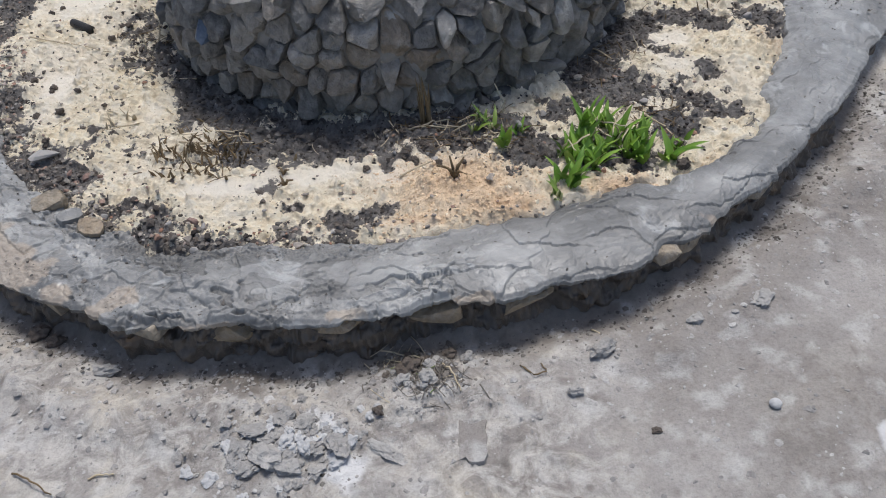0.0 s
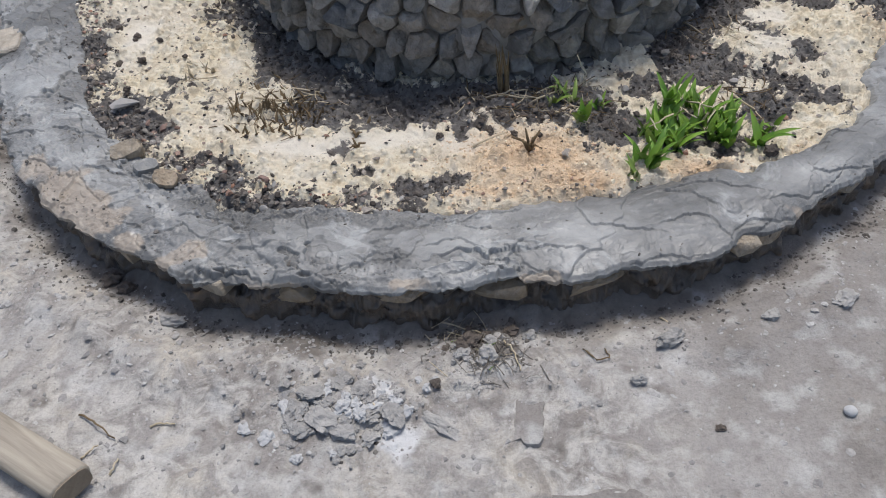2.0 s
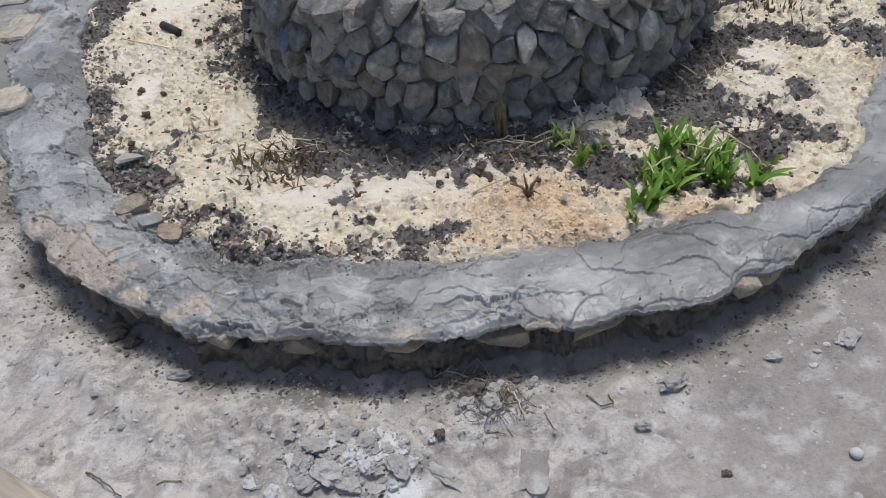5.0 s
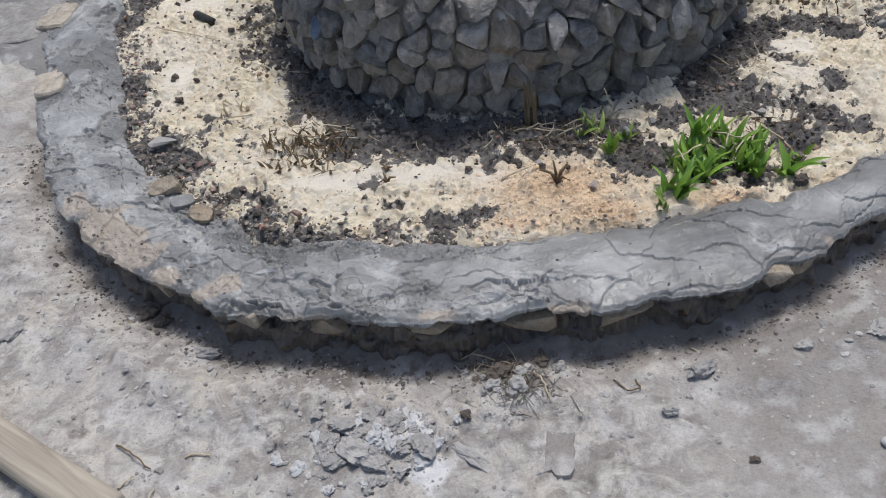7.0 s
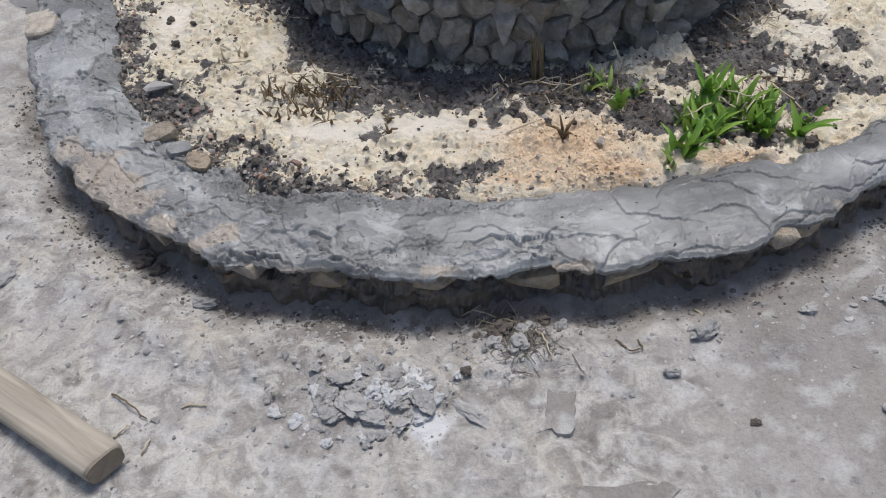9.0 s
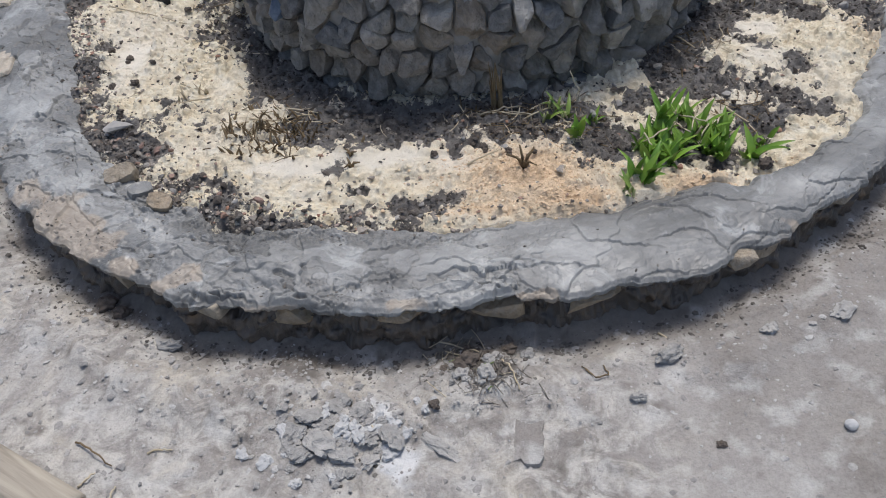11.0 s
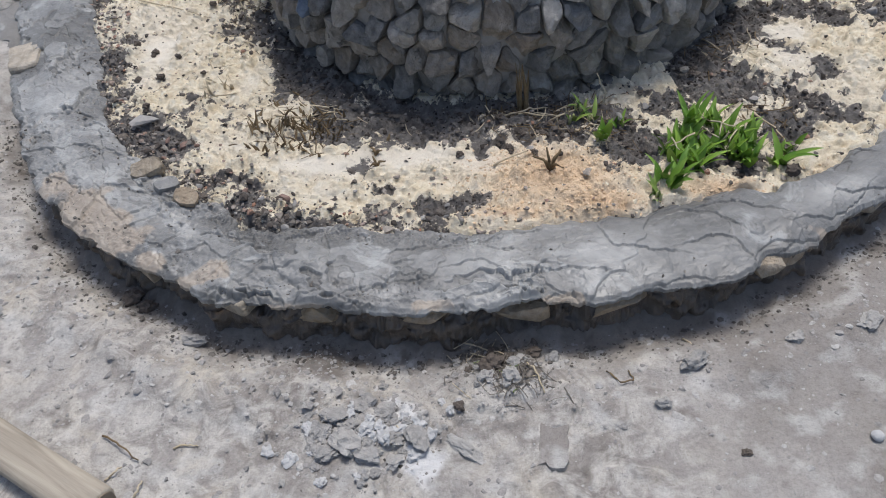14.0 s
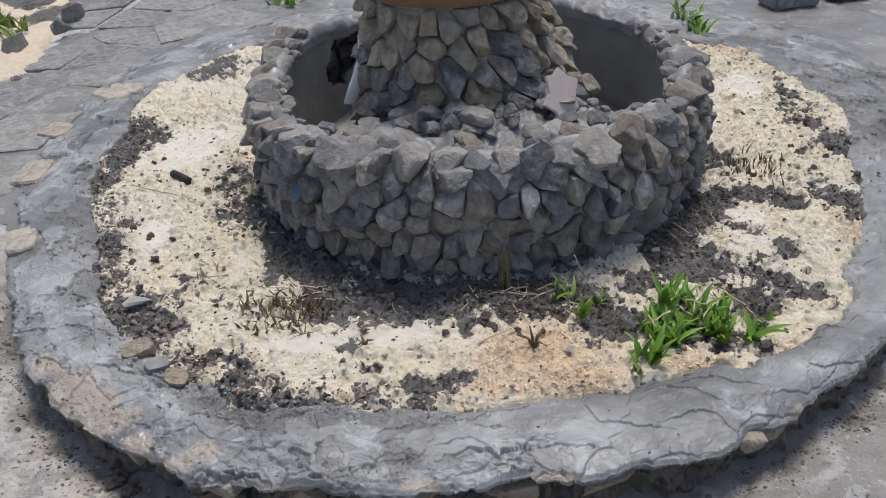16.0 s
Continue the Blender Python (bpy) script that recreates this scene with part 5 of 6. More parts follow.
# stones and chips in the bed and on the kerb
thing("brick_piece", slab_mesh("brick_piece", rng, 0.040, 0.024, 0.015, 18, 4), M_TAN, "tan brick fragment lying on the mortar", "brick", m=pose(-0.918, -1.037, 0.128, 20, -8, 24))
thing("brick_piece", slab_mesh("brick_piece", rng, 0.030, 0.024, 0.019, 11, 3), M_TAN, "brown brick fragment lying on the mortar", "brick", m=pose(-0.789, -1.155, 0.127, 24, 22, 10))
thing("brick_piece", slab_mesh("brick_piece", rng, 0.030, 0.022, 0.012, 14, 3), M_MORTAR, "grey mortar-covered chunk between brick fragments", "mortar lump", m=pose(-0.852, -1.10, 0.124, 12, 10, 40))
lump("flat_pebble", -0.985, -0.835, bz1(-0.985, -0.835), 0.032, 0.022, 0.009, M_PEBBLE, "flat grey pebble on the bed", "pebble", 30, 26, 0.15, tilt=8)
lump("earth_clod", 0.648, -1.120, bz1(0.648, -1.12), 0.020, 0.016, 0.015, M_CLOD, "dark brown clod of earth beside the daylilies", "clod", 20, 18, 0.2)
for x, y, s in ((-0.885, -0.935, 0.020), (-0.855, -0.925, 0.022), (-0.90, -0.915, 0.014), (-0.87, -0.96, 0.012), (-0.82, -0.93, 0.012), (-0.545, -1.17, 0.018), (-0.655, -1.12, 0.014)):
    lump("red_chip", x, y, bz1(x, y) - 0.004, s * 0.7, s * 0.55, s * 0.45, M_RED, "reddish brick chip on the bed", "brick chip", x * 700, 14, 0.5, "brick chips in the bed")
for k in range(46):
    t = rng.uniform(-62, -6)
    r = float(r_in(np.array(t))) - rng.uniform(-0.01, 0.13) ** 1.0
    x, y = (float(c) for c in polar(t, r))
    s = rng.uniform(0.004, 0.009)
    lump("bed_stone", x, y, bz1(x, y) - 0.003, s * 1.2, s, s * 0.8, (M_CLOD, M_STONE, M_CLOD, M_PEBBLE)[k % 4], ("dark clod of earth along the kerb", "grey stone along the kerb", "dark clod of earth along the kerb", "pale pebble along the kerb")[k % 4], "stone", rng.uniform(0, 180), 14, 0.4, "stones along the kerb")
for k in range(40):
    t, r = rng.uniform(-100, -45), rng.uniform(0.85, 1.25)
    x, y = (float(c) for c in polar(t, r))
    s = rng.uniform(0.005, 0.011)
    lump("bed_clod", x, y, bz1(x, y) - 0.002, s * 1.1, s, s * 0.8, M_CLOD, "dark clod of earth on the sawdust", "clod", rng.uniform(0, 180), 14, 0.3, "clods on the sawdust")
for k in range(40):
    t, r = rng.uniform(60, 112), rng.uniform(1.05, 1.38)
    x, y = (float(c) for c in polar(t, r))
    s = rng.uniform(0.006, 0.014)
    lump("bed_clod", x, y, bz1(x, y) - 0.002, s * 1.1, s, s * 0.8, (M_CLOD, M_PEBBLE, M_TAN)[k % 3], ("dark clod of earth on the sawdust", "grey pebble on the sawdust", "tan stone on the sawdust")[k % 3], "clod", rng.uniform(0, 180), 14, 0.3, "clods on the sawdust")
for k in range(60):
    t, r = rng.uniform(-8, 40), rng.uniform(0.82, 1.05)
    x, y = (float(c) for c in polar(t, r))
    s = rng.uniform(0.004, 0.010)
    lump("bed_clod", x, y, bz1(x, y) - 0.002, s * 1.1, s, s * 0.8, (M_CLOD, M_CLOD, M_PEBBLE)[k % 3], ("dark clod of earth near the planter", "dark clod of earth near the planter", "grey pebble near the planter")[k % 3], "clod", rng.uniform(0, 180), 14, 0.3, "clods near the planter")

# short black hose end
hose = thing("hose_end", tube("hose_end", [(-0.052, 0, 0), (-0.02, 0, 0.001), (0.02, 0, 0.001), (0.052, 0, 0)], 0.0145, 0.0145, 14), M_BLACK, "short black piece of hose on the bed", "hose", m=pose(-1.07, -0.06, bz1(-1.07, -0.06) + 0.013, 0, 0, -42))
part("hose_bore", tube("hose_bore", [(-0.0545, 0, 0), (-0.045, 0, 0)], 0.010, 0.010, 12), M_CLOD, hose)


# ---- timber ----
def timber():
    P = []
    for i in range(40):
        f = i / 39
        ring = []
        for k in range(20):
            a = 2 * math.pi * k / 20
            c, s = math.cos(a), math.sin(a)
            q = (abs(c) ** 4 + abs(s) ** 4) ** -0.25
            wob = 1 + 0.05 * math.sin(3 * a + 5 * f) + 0.03 * math.sin(11 * f + a)
            ring.append((f * 0.95 + 0.006 * c, 0.040 * c * q * wob, 0.029 * s * q * wob))
        P.append(ring)
    me = grid_mesh("timber", np.transpose(np.array(P), (1, 0, 2)), True, False)
    bm = bmesh.new()
    bm.from_mesh(me)
    bmesh.ops.holes_fill(bm, edges=[e for e in bm.edges if e.is_boundary], sides=0)
    ends = [e for f in bm.faces if len(f.verts) > 8 for e in f.edges]
    bmesh.ops.bevel(bm, geom=ends, offset=0.004, segments=1, affect="EDGES")
    bmesh.ops.recalc_face_normals(bm, faces=bm.faces)
    bm.to_mesh(me)
    bm.free()
    return me


log = thing("timber", timber(), M_WOOD, "weathered split timber lying on the ground", "timber", m=pose(-0.792, -1.905, 0.030, 0, 0, 150))

end = bmesh.new()
ring_v = []
for k in range(20):
    c, s_ = math.cos(2 * math.pi * k / 20), math.sin(2 * math.pi * k / 20)
    q = (abs(c) ** 4 + abs(s_) ** 4) ** -0.25
    ring_v.append(end.verts.new((-0.003 + 0.004 * c, 0.0365 * c * q, 0.0255 * s_ * q)))
end.faces.new(ring_v)
ext = bmesh.ops.extrude_face_region(end, geom=list(end.faces))
bmesh.ops.translate(end, verts=[g for g in ext["geom"] if isinstance(g, bmesh.types.BMVert)], vec=(0.006, 0, 0))
bmesh.ops.recalc_face_normals(end, faces=end.faces)
part("sawn_end", end, M_END, log, "rough sawn brown end")

# ---- straw, twigs and stalks ----
STRAWS = (((-1.242, -0.085), (-1.08, -0.17), (-0.94, -0.239)), ((-0.013, -0.853), (0.05, -0.842), (0.097, -0.835)), ((-0.700, -0.62), (-0.659, -0.675)), ((-0.792, -0.439), (-0.71, -0.455), (-0.631, -0.481)),
          ((-0.62, -0.845), (-0.55, -0.83), (-0.47, -0.80)), ((-0.70, -0.87), (-0.60, -0.82)), ((-0.56, -0.77), (-0.45, -0.79)), ((0.02, -0.87), (0.12, -0.86)), ((0.10, -0.88), (0.20, -0.85)), ((-0.05, -1.07), (0.03, -1.03)), ((0.16, -0.93), (0.24, -0.99)),
          ((0.62, -0.88), (0.66, -0.93), (0.67, -0.99)), ((0.56, -0.52), (0.60, -0.60)), ((-0.86, -0.64), (-0.78, -0.67)), ((-0.85, -0.74), (-0.76, -0.70)))
for k, line in enumerate(STRAWS):
    twig("straw", [(x, y, bz1(x, y) + 0.007) for x, y in line], 0.0028, 0.0016, M_STRAW, "dry pale straw lying on the bed", "straw", wobble=0.003, group="straws on the bed")
for x, y, dx, dy, h in ((-0.826, -0.231, -0.012, 0.006, 0.055), (-0.790, -0.215, 0.022, 0.008, 0.062)):
    twig("straw", [(x, y, bz1(x, y) - 0.004), (x + dx, y + dy, bz1(x, y) + h)], 0.0030, 0.002, M_STRAW, "short dry straw standing upright in the bed", "straw", group="straws on the bed")
for a, b in (((-0.849, -1.733), (-0.76, -1.787)), ((-0.816, -1.828), (-0.79, -1.80)), ((-0.747, -1.865), (-0.742, -1.83)), ((-0.70, -1.76), (-0.65, -1.755)), ((-0.16, -1.50), (-0.02, -1.56)), ((0.005, -1.58), (0.035, -1.66)), ((-0.255, -1.755), (-0.262, -1.715)), ((0.34, -1.50), (0.37, -1.57))):
    twig("twig", [(*a, gz1(*a) + 0.004), ((a[0] + b[0]) / 2 + 0.005, (a[1] + b[1]) / 2 + 0.004, gz1(*a) + 0.009), (*b, gz1(*b) + 0.004)], 0.0024, 0.0014, M_DARK_STRAW if a[0] < -0.83 else M_STRAW, "thin dry twig lying on the ground", "twig", group="twigs on the ground")
twig("root", [(0.165, -1.60, gz1(0.165, -1.6) + 0.004), (0.19, -1.635, gz1(0.19, -1.635) + 0.008), (0.215, -1.63, gz1(0.215, -1.63) + 0.005), (0.21, -1.60, gz1(0.21, -1.6) + 0.003)], 0.002, 0.0014, M_DARK_STRAW, "curled dark rootlet on the ground", "root", wobble=0.002)
twig("root", [(0.66, -0.60, 0.115), (0.675, -0.585, 0.15), (0.665, -0.57, 0.175)], 0.0022, 0.0012, M_STRAW, "dry stem bent up beside the planter", "stem")
twig("straw", [(0.235, -0.83, 0.10), (0.245, -0.815, 0.15), (0.225, -0.80, 0.20)], 0.0024, 0.0014, M_STRAW, "dry stem leaning on the planter", "stem")


def spikes(name, pts, rng, h0, h1, w, splay=0.35):
    """Many thin tapering stems in one mesh."""
    V, F = [], []
    for x, y, z in pts:
        h, a, lean = rng.uniform(h0, h1), rng.uniform(0, 6.28), rng.normal(0, splay, 2)
        r = w * rng.uniform(0.6, 1.3)
        k = len(V)
        for f, rr in ((0, r), (0.55, r * 0.8), (1, r * 0.2)):
            for q in range(4):
                b = a + q * math.pi / 2
                V.append((x + rr * math.cos(b) + lean[0] * h * f ** 1.5, y + rr * 0.6 * math.sin(b) + lean[1] * h * f ** 1.5, z - 0.006 + h * f))
        for lv in (0, 4):
            for q in range(4):
                F.append((k + lv + q, k + lv + (q + 1) % 4, k + lv + 4 + (q + 1) % 4, k + lv + 4 + q))
    return mesh_from(name, np.array(V), F, True)


def spike_field(name, spots, n, h0, h1, w, material, label, splay=0.35):
    pts = []
    for k in range(n):
        sx, sy, rad = spots[k % len(spots)]
        x, y = sx + rng.normal(0, rad), sy + rng.normal(0, rad)
        pts.append((x, y, bz1(x, y)))
    return thing(name, spikes(name, pts, rng, h0, h1, w, splay), material, label, "dry stalks", kind="stuff")


spike_field("dead_sprouts", ((-0.53, -0.90, 0.035), (-0.47, -0.86, 0.035), (-0.58, -0.87, 0.04), (-0.62, -0.93, 0.03)), 78, 0.014, 0.045, 0.0045, M_DARK_STRAW, "clump of dead brown daylily sprouts in the bed", 0.6)
spike_field("tan_sprouts", ((-0.56, -0.90, 0.05), (-0.62, -0.88, 0.05), (-0.50, -0.92, 0.05), (-0.58, -0.80, 0.04)), 46, 0.010, 0.034, 0.005, M_BROWN_STALK, "tan withered sprouts in the sawdust", 0.6)
spike_field("dead_sprouts_far", ((0.86, -0.20, 0.05), (0.94, -0.22, 0.05), (0.92, -0.12, 0.05), (0.84, -0.12, 0.04), (1.0, -0.16, 0.05)), 110, 0.015, 0.045, 0.003, M_DARK_STRAW, "dead brown stems beside the planter")
spike_field("dead_sprouts_left", ((-0.80, 0.25, 0.05), (-0.84, 0.33, 0.05)), 40, 0.015, 0.05, 0.003, M_DARK_STRAW, "dead brown stems at the planter's side")
spike_field("straw_litter", ((0.02, -0.86, 0.05), (0.12, -0.87, 0.05), (0.20, -0.90, 0.04), (-0.06, -0.86, 0.03)), 60, 0.01, 0.03, 0.002, M_STRAW, "broken straw litter beside the planter")
spike_field("dead_stalk", ((0.030, -0.818, 0.008), (0.040, -0.816, 0.010)), 9, 0.07, 0.16, 0.0050, M_BROWN_STALK, "bundle of dead stalks standing against the planter", 0.08)
spike_field("pale_sprouts", ((-0.79, -0.66, 0.010), (-0.84, -0.70, 0.008), (-0.55, -0.96, 0.03)), 14, 0.02, 0.04, 0.004, M_STRAW, "pale dry sprouts in the sawdust")


def litter(name, spots, n, l0, l1, r, material, label, level):
    """Many broken stems lying criss-cross in one mesh."""
    V, F = [], []
    for k in range(n):
        sx, sy, rad = spots[k % len(spots)]
        x, y, a, L = sx + rng.normal(0, rad), sy + rng.normal(0, rad), rng.uniform(0, math.pi), rng.uniform(l0, l1)
        z, rise, bend = level(x, y) + rng.uniform(0.001, 0.007), rng.normal(0, 0.12), rng.normal(0, 0.25)
        w = r * rng.uniform(0.6, 1.4)
        b = len(V)
        for f in (-0.5, -0.15, 0.2, 0.5):
            px, py = x + L * f * math.cos(a + bend * f), y + L * f * math.sin(a + bend * f)
            for q in range(4):
                t = q * math.pi / 2
                V.append((px - w * math.cos(t) * math.sin(a), py + w * math.cos(t) * math.cos(a), z + abs(rise) * L * (f + 0.5) * 0.5 + w * math.sin(t)))
        for lv in (0, 4, 8):
            for q in range(4):
                F.append((b + lv + q, b + lv + (q + 1) % 4, b + lv + 4 + (q + 1) % 4, b + lv + 4 + q))
    return thing(name, mesh_from(name, np.array(V), F, True), material, label, "litter", kind="stuff")


litter("weed_litter", ((-0.04, -1.585, 0.045), (-0.01, -1.625, 0.03), (-0.10, -1.53, 0.03)), 170, 0.012, 0.05, 0.0009, M_DEAD_WEED, "tangle of dead weeds on the ground", gz1)
litter("green_litter", ((-0.03, -1.60, 0.03),), 8, 0.01, 0.03, 0.0009, M_DULL_LEAF, "dry greenish moss and grass on the ground", gz1)
litter("pale_litter", ((-0.05, -1.57, 0.05), (-0.12, -1.50, 0.03)), 14, 0.02, 0.07, 0.0010, M_STRAW, "pale dead stems on the ground", gz1)
litter("bed_litter", ((0.02, -0.87, 0.05), (0.12, -0.88, 0.06), (0.22, -0.90, 0.06), (-0.5, -0.84, 0.06), (-0.58, -0.88, 0.06), (0.62, -0.55, 0.06), (0.64, -0.9, 0.05), (-0.82, -0.15, 0.06)), 230, 0.015, 0.07, 0.0012, M_DARK_STRAW, "brown dead stems strewn on the soil", bz1)
litter("bed_straw", ((0.02, -0.86, 0.06), (0.15, -0.88, 0.06), (-0.52, -0.86, 0.07), (-0.62, -0.84, 0.06), (0.62, -0.6, 0.07), (-0.8, -0.2, 0.08), (-0.85, -0.6, 0.1)), 60, 0.02, 0.07, 0.0013, M_STRAW, "pale broken straw strewn on the soil", bz1)


def stump(x, y, n, h, label):
    base = new("dead_stump")
    base.matrix_world = pose(x, y, bz1(x, y))
    tagged(base, label, "stump")
    for k in range(n):
        a = 2 * math.pi * k / n + rng.uniform(-0.4, 0.4)
        d = rng.uniform(0.4, 1.3)
        me = tube("stem", [(0, 0, -0.004), (0.25 * h * d * math.cos(a), 0.25 * h * d * math.sin(a), h * 0.5), (0.7 * h * d * math.cos(a), 0.7 * h * d * math.sin(a), h * (1.2 - 0.6 * d))], 0.0052, 0.002, 6)
        part("stem", me, M_DARK_STRAW, base)


stump(0.084, -1.110, 7, 0.062, "broken brown plant stump in peach sawdust")
stump(-0.341, -1.025, 3, 0.030, "small brown sprout in the sawdust")
stump(-0.345, -0.98, 3, 0.025, "small brown sprout in the sawdust")


# ---- green plants ----
def leaf_mesh(length, width, droop, k):
    P = []
    n = 9
    for i in range(n):
        f = i / (n - 1)
        ang = radians(80) - droop * f ** 1.3
        if i == 0:
            x, z = 0.0, 0.0
        else:
            x, z = x + length / (n - 1) * math.cos(ang), z + length / (n - 1) * math.sin(ang)
        w = width * (0.75 + 0.25 * math.sin(math.pi * min(1, 0.15 + 0.7 * f))) * (1 - f ** 2.6) + 0.0006
        P.append([(x, -w, z + 0.55 * w), (x, -0.5 * w, z + 0.18 * w), (x, 0, z), (x, 0.5 * w, z + 0.18 * w), (x, w, z + 0.55 * w)])
    bm = bmesh.new()
    g = [[bm.verts.new(p) for p in row] for row in P]
    for a, b in zip(g, g[1:]):
        for q in range(4):
            f = bm.faces.new((a[q], a[q + 1], b[q + 1], b[q]))
            f.smooth = True
    me = bpy.data.meshes.new("leaf")
    bm.to_mesh(me)
    bm.free()
    return me


def leaf_set(material, l0, l1, w):
    out = []
    for k in range(10):
        me = leaf_mesh(l0 + (l1 - l0) * ((k * 7) % 10) / 9, w * rng.uniform(0.8, 1.2), 0.15 + 0.095 * k, k)
        me.materials.append(material)
        out.append(me)
    return out


rng = np.random.default_rng(8)
BIG = leaf_set(M_LEAF, 0.06, 0.118, 0.0105)
SMALL = leaf_set(M_DULL_LEAF, 0.035, 0.075, 0.006)


def plant(name, x, y, z, n, meshes, label, category="plant", spread=0.012, scale=1.0, group=""):
    base = new(name)
    base.matrix_world = pose(x, y, z - 0.004, 0, 0, rng.uniform(0, 360))
    tagged(base, label, category, group)
    for k in range(2):
        part("leaf_sheath", tube("leaf_sheath", [(0.012 * k, 0, -0.004), (0.012 * k, 0.002, 0.010), (0.011 * k + 0.002, 0.003, 0.026 * scale)], 0.0055 * scale, 0.003 * scale), M_SHEATH, base, "pale base of the leaf fan")
    for k in range(n):
        fan = 180 * (k % 2) + rng.normal(0, 50)
        ob = part("leaf", meshes[int(rng.integers(len(meshes)))], None, base, m=pose(rng.normal(0, spread), rng.normal(0, spread), 0, rng.normal(0, 10), rng.uniform(0, 22), fan) @ Matrix.Scale(scale * rng.uniform(0.8, 1.15), 4))
    return base


DAYLILIES = ((0.355, -1.16, 9, 1.0), (0.395, -1.07, 11, 1.0), (0.43, -1.09, 10, 1.0), (0.415, -1.00, 10, 0.95), (0.47, -1.03, 11, 1.0), (0.45, -0.95, 9, 0.9), (0.52, -0.98, 10, 0.95), (0.535, -1.04, 10, 1.0), (0.57, -1.00, 9, 0.9), (0.56, -1.06, 8, 0.9), (0.365, -1.03, 8, 0.85), (0.49, -0.91, 8, 0.85))
for x, y, n, s in DAYLILIES:
    plant("daylily", x, y, bz1(x, y), n + 6, BIG, "clump of fresh green daylily leaves in the bed", scale=s * 0.84, group="daylilies in the bed")
for x, y, n, s in ((0.628, -1.072, 10, 0.85), (0.665, -1.02, 7, 0.7)):
    plant("daylily", x, y, bz1(x, y), n, BIG, "smaller green daylily beside the main clump", scale=s, group="daylilies in the bed")
for x, y, n, s in ((0.22, -0.972, 8, 0.75), (0.275, -0.90, 5, 0.5)):
    plant("daylily", x, y, bz1(x, y), n, BIG, "young green daylily sprout near the planter", scale=s, spread=0.006, group="daylilies in the bed")
plant("sprout", 0.315, -1.212, bz1(0.315, -1.212), 7, SMALL, "tiny green sprout beside the kerb", scale=0.75, spread=0.006)
for x, y in ((0.18, -0.86), (0.205, -0.885), (0.16, -0.88)):
    plant("dry_tuft", x, y, bz1(x, y), 4, SMALL, "small yellow-green tuft near the planter", scale=0.9, spread=0.005, group="tufts near the planter")
for x, y in ((1.13, 1.25), (1.14, 1.36), (1.12, 1.47), (1.13, 1.58), (-1.02, 2.15), (-1.10, 2.22), (-1.0, 2.3)):
    plant("daylily", x, y, 0.12, 11, BIG, "green daylily behind the planter", scale=0.95, spread=0.03, group="daylilies behind the planter")
# withered leaf tips among the green
for k in range(7):
    x, y = 0.45 + rng.normal(0, 0.07), -1.02 + rng.normal(0, 0.05)
    twig("withered_leaf", [(x, y, bz1(x, y) + 0.02), (x + rng.normal(0, 0.02), y - 0.02, bz1(x, y) + 0.07), (x + rng.normal(0, 0.03), y - 0.05, bz1(x, y) + 0.06)], 0.003, 0.0015, M_STRAW, "withered pale leaf among green daylilies", "dead leaf", group="withered leaves")

# dead leaf on the ground
P = np.array([[(0.05 * u - 0.0, 0.012 * v * math.sin(math.pi * (0.08 + 0.88 * u)), 0.012 * math.sin(2.5 * u) + 0.006 * v * v) for v in np.linspace(-1, 1, 5)] for u in np.linspace(0, 1, 9)])
dl = thing("dead_leaf", grid_mesh("dead_leaf", P), M_DRY_LEAF, "curled dry brown leaf on the ground", "leaf", m=pose(-0.215, -1.46, gz1(-0.215, -1.46) + 0.012, 10, 0, -25))
dl.modifiers.new("thickness", "SOLIDIFY").thickness = 0.0008

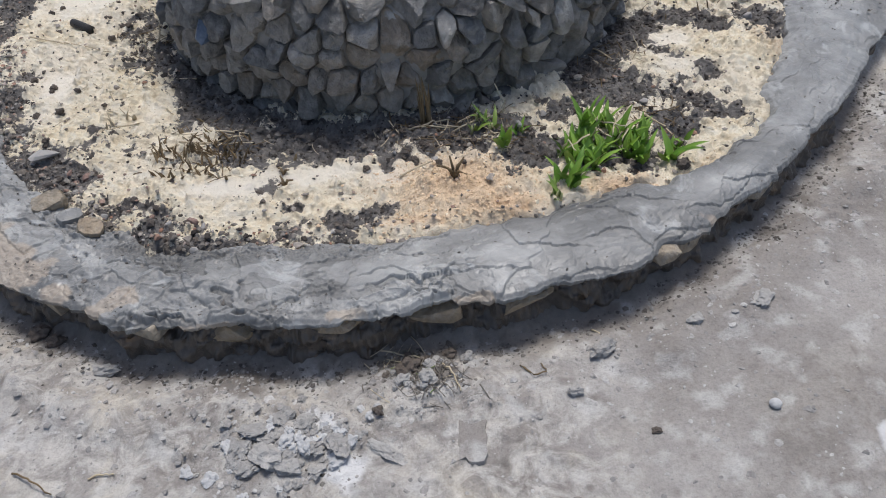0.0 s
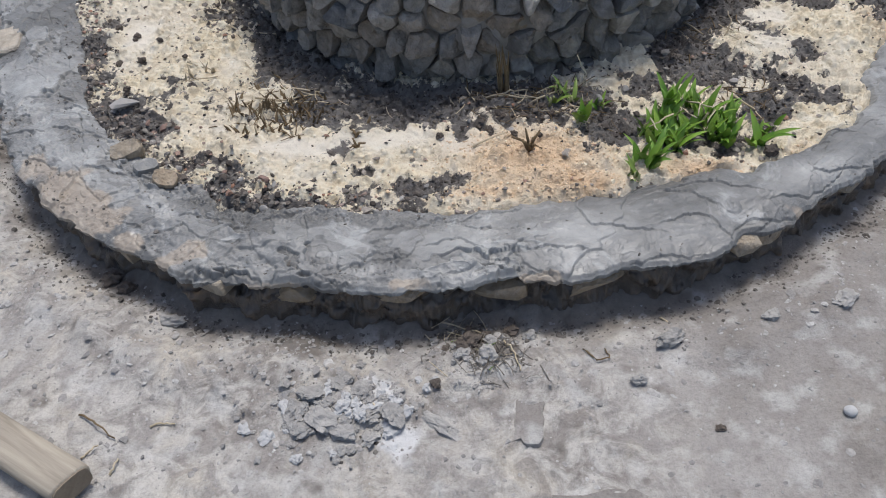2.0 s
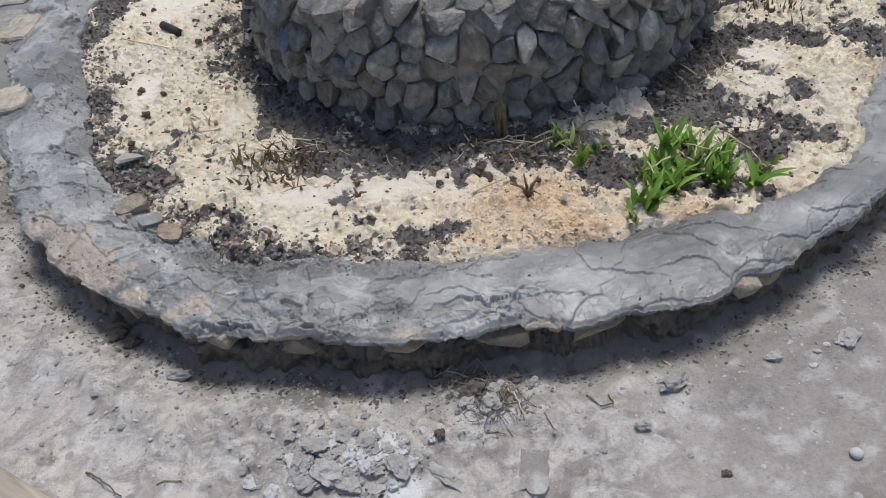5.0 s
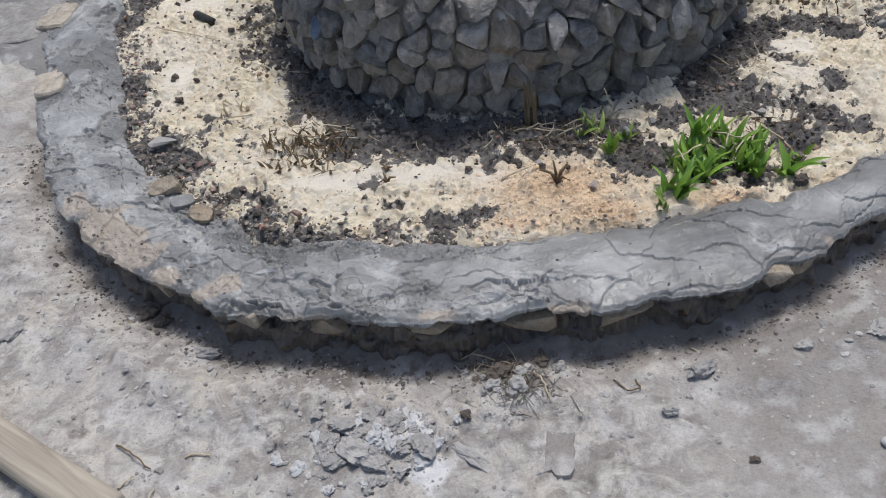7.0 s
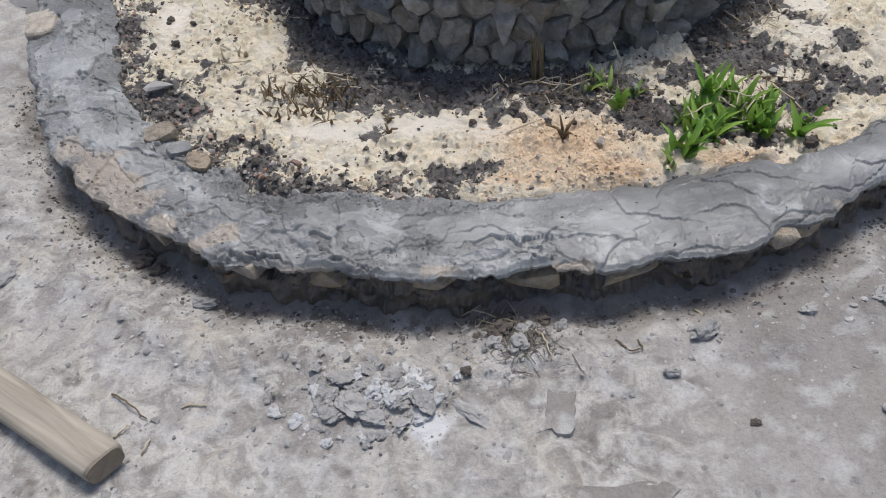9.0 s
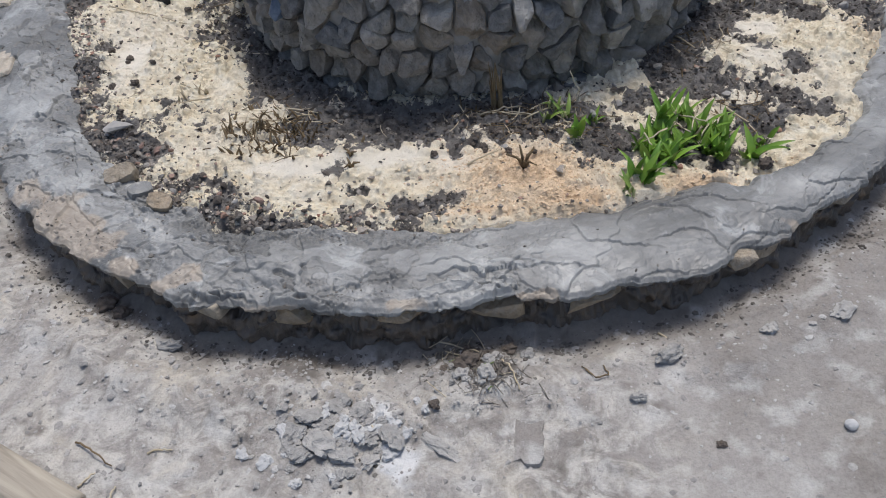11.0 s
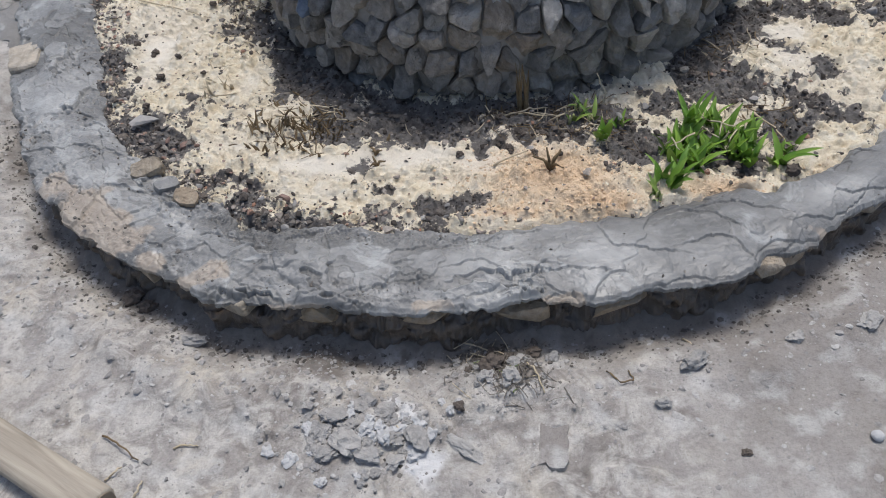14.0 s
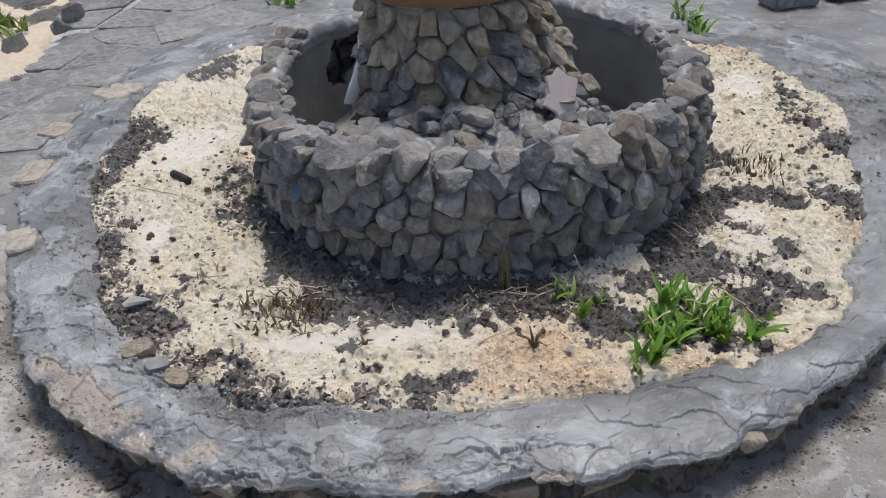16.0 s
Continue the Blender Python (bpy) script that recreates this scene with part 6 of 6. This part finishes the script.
# ---- far bed and blocks behind ----
fbx, fby = np.meshgrid(np.linspace(-3.6, -1.95, 90), np.linspace(1.0, 3.2, 90), indexing="ij")
edge = smooth(-2.02, -2.16, fbx + 0.25 * (fby - 1.0) + 0.05 * fbm(fbx, fby, 0.2, 3, 140)) * smooth(1.0, 1.12, fby)
far_me = grid_mesh("far_bed", np.stack([fbx, fby, 0.06 + 0.075 * edge + 0.014 * fbm(fbx, fby, 0.06, 4, 141)], -1))
put_value(far_me, "sand", smooth(-0.3, 0.5, fbm(fbx, fby, 0.3, 3, 142) + 0.6 - 0.8 * smooth(1.7, 2.1, fby)))
put_value(far_me, "peach", np.full(fbx.size, 0.35))
thing("far_bed", far_me, M_BED, "second bed of soil and sawdust beside the paving", "flower bed", kind="structure")
for x, y, rz, s in ((-2.34, 1.46, 60, 0.075), (-2.22, 1.78, 50, 0.06), (-2.27, 2.05, 45, 0.075), (-2.42, 1.25, 65, 0.06)):
    me = hull_mesh("edging_stone", rng, s, 0.014, s * 0.75, 18, 0.8)
    thing("edging_stone", me, M_FLAG, "grey slab standing on edge beside a bed", "edging stone", "edging stones", m=pose(x, y, 0.17, rng.uniform(-10, 10), 0, rz))
for k in range(16):
    x, y = -2.62 + rng.normal(0, 0.10), 1.85 + rng.normal(0, 0.10)
    plant("tuft", x, y, 0.13, 9, SMALL, "low yellow-green tuft in a sandy bed", scale=1.6, spread=0.03, group="tufts in the far bed")


def block(x, y, z, sx, sy, sz, rz, material, label):
    bm = bmesh.new()
    bmesh.ops.create_cube(bm, size=1, matrix=Matrix.Diagonal((sx, sy, sz, 1)))
    bmesh.ops.bevel(bm, geom=list(bm.edges), offset=0.012, segments=2, affect="EDGES")
    me = bpy.data.meshes.new("stone_block")
    bm.to_mesh(me)
    bm.free()
    return thing("stone_block", me, material, label, "block", m=pose(x, y, z, 0, 0, rz))


block(1.72, 1.66, 0.17, 0.26, 0.18, 0.12, 12, M_FLAG, "grey concrete block standing on the paving")
block(2.05, 1.72, 0.17, 0.25, 0.12, 0.10, 8, M_CLAY, "brown brick-coloured block on the paving")
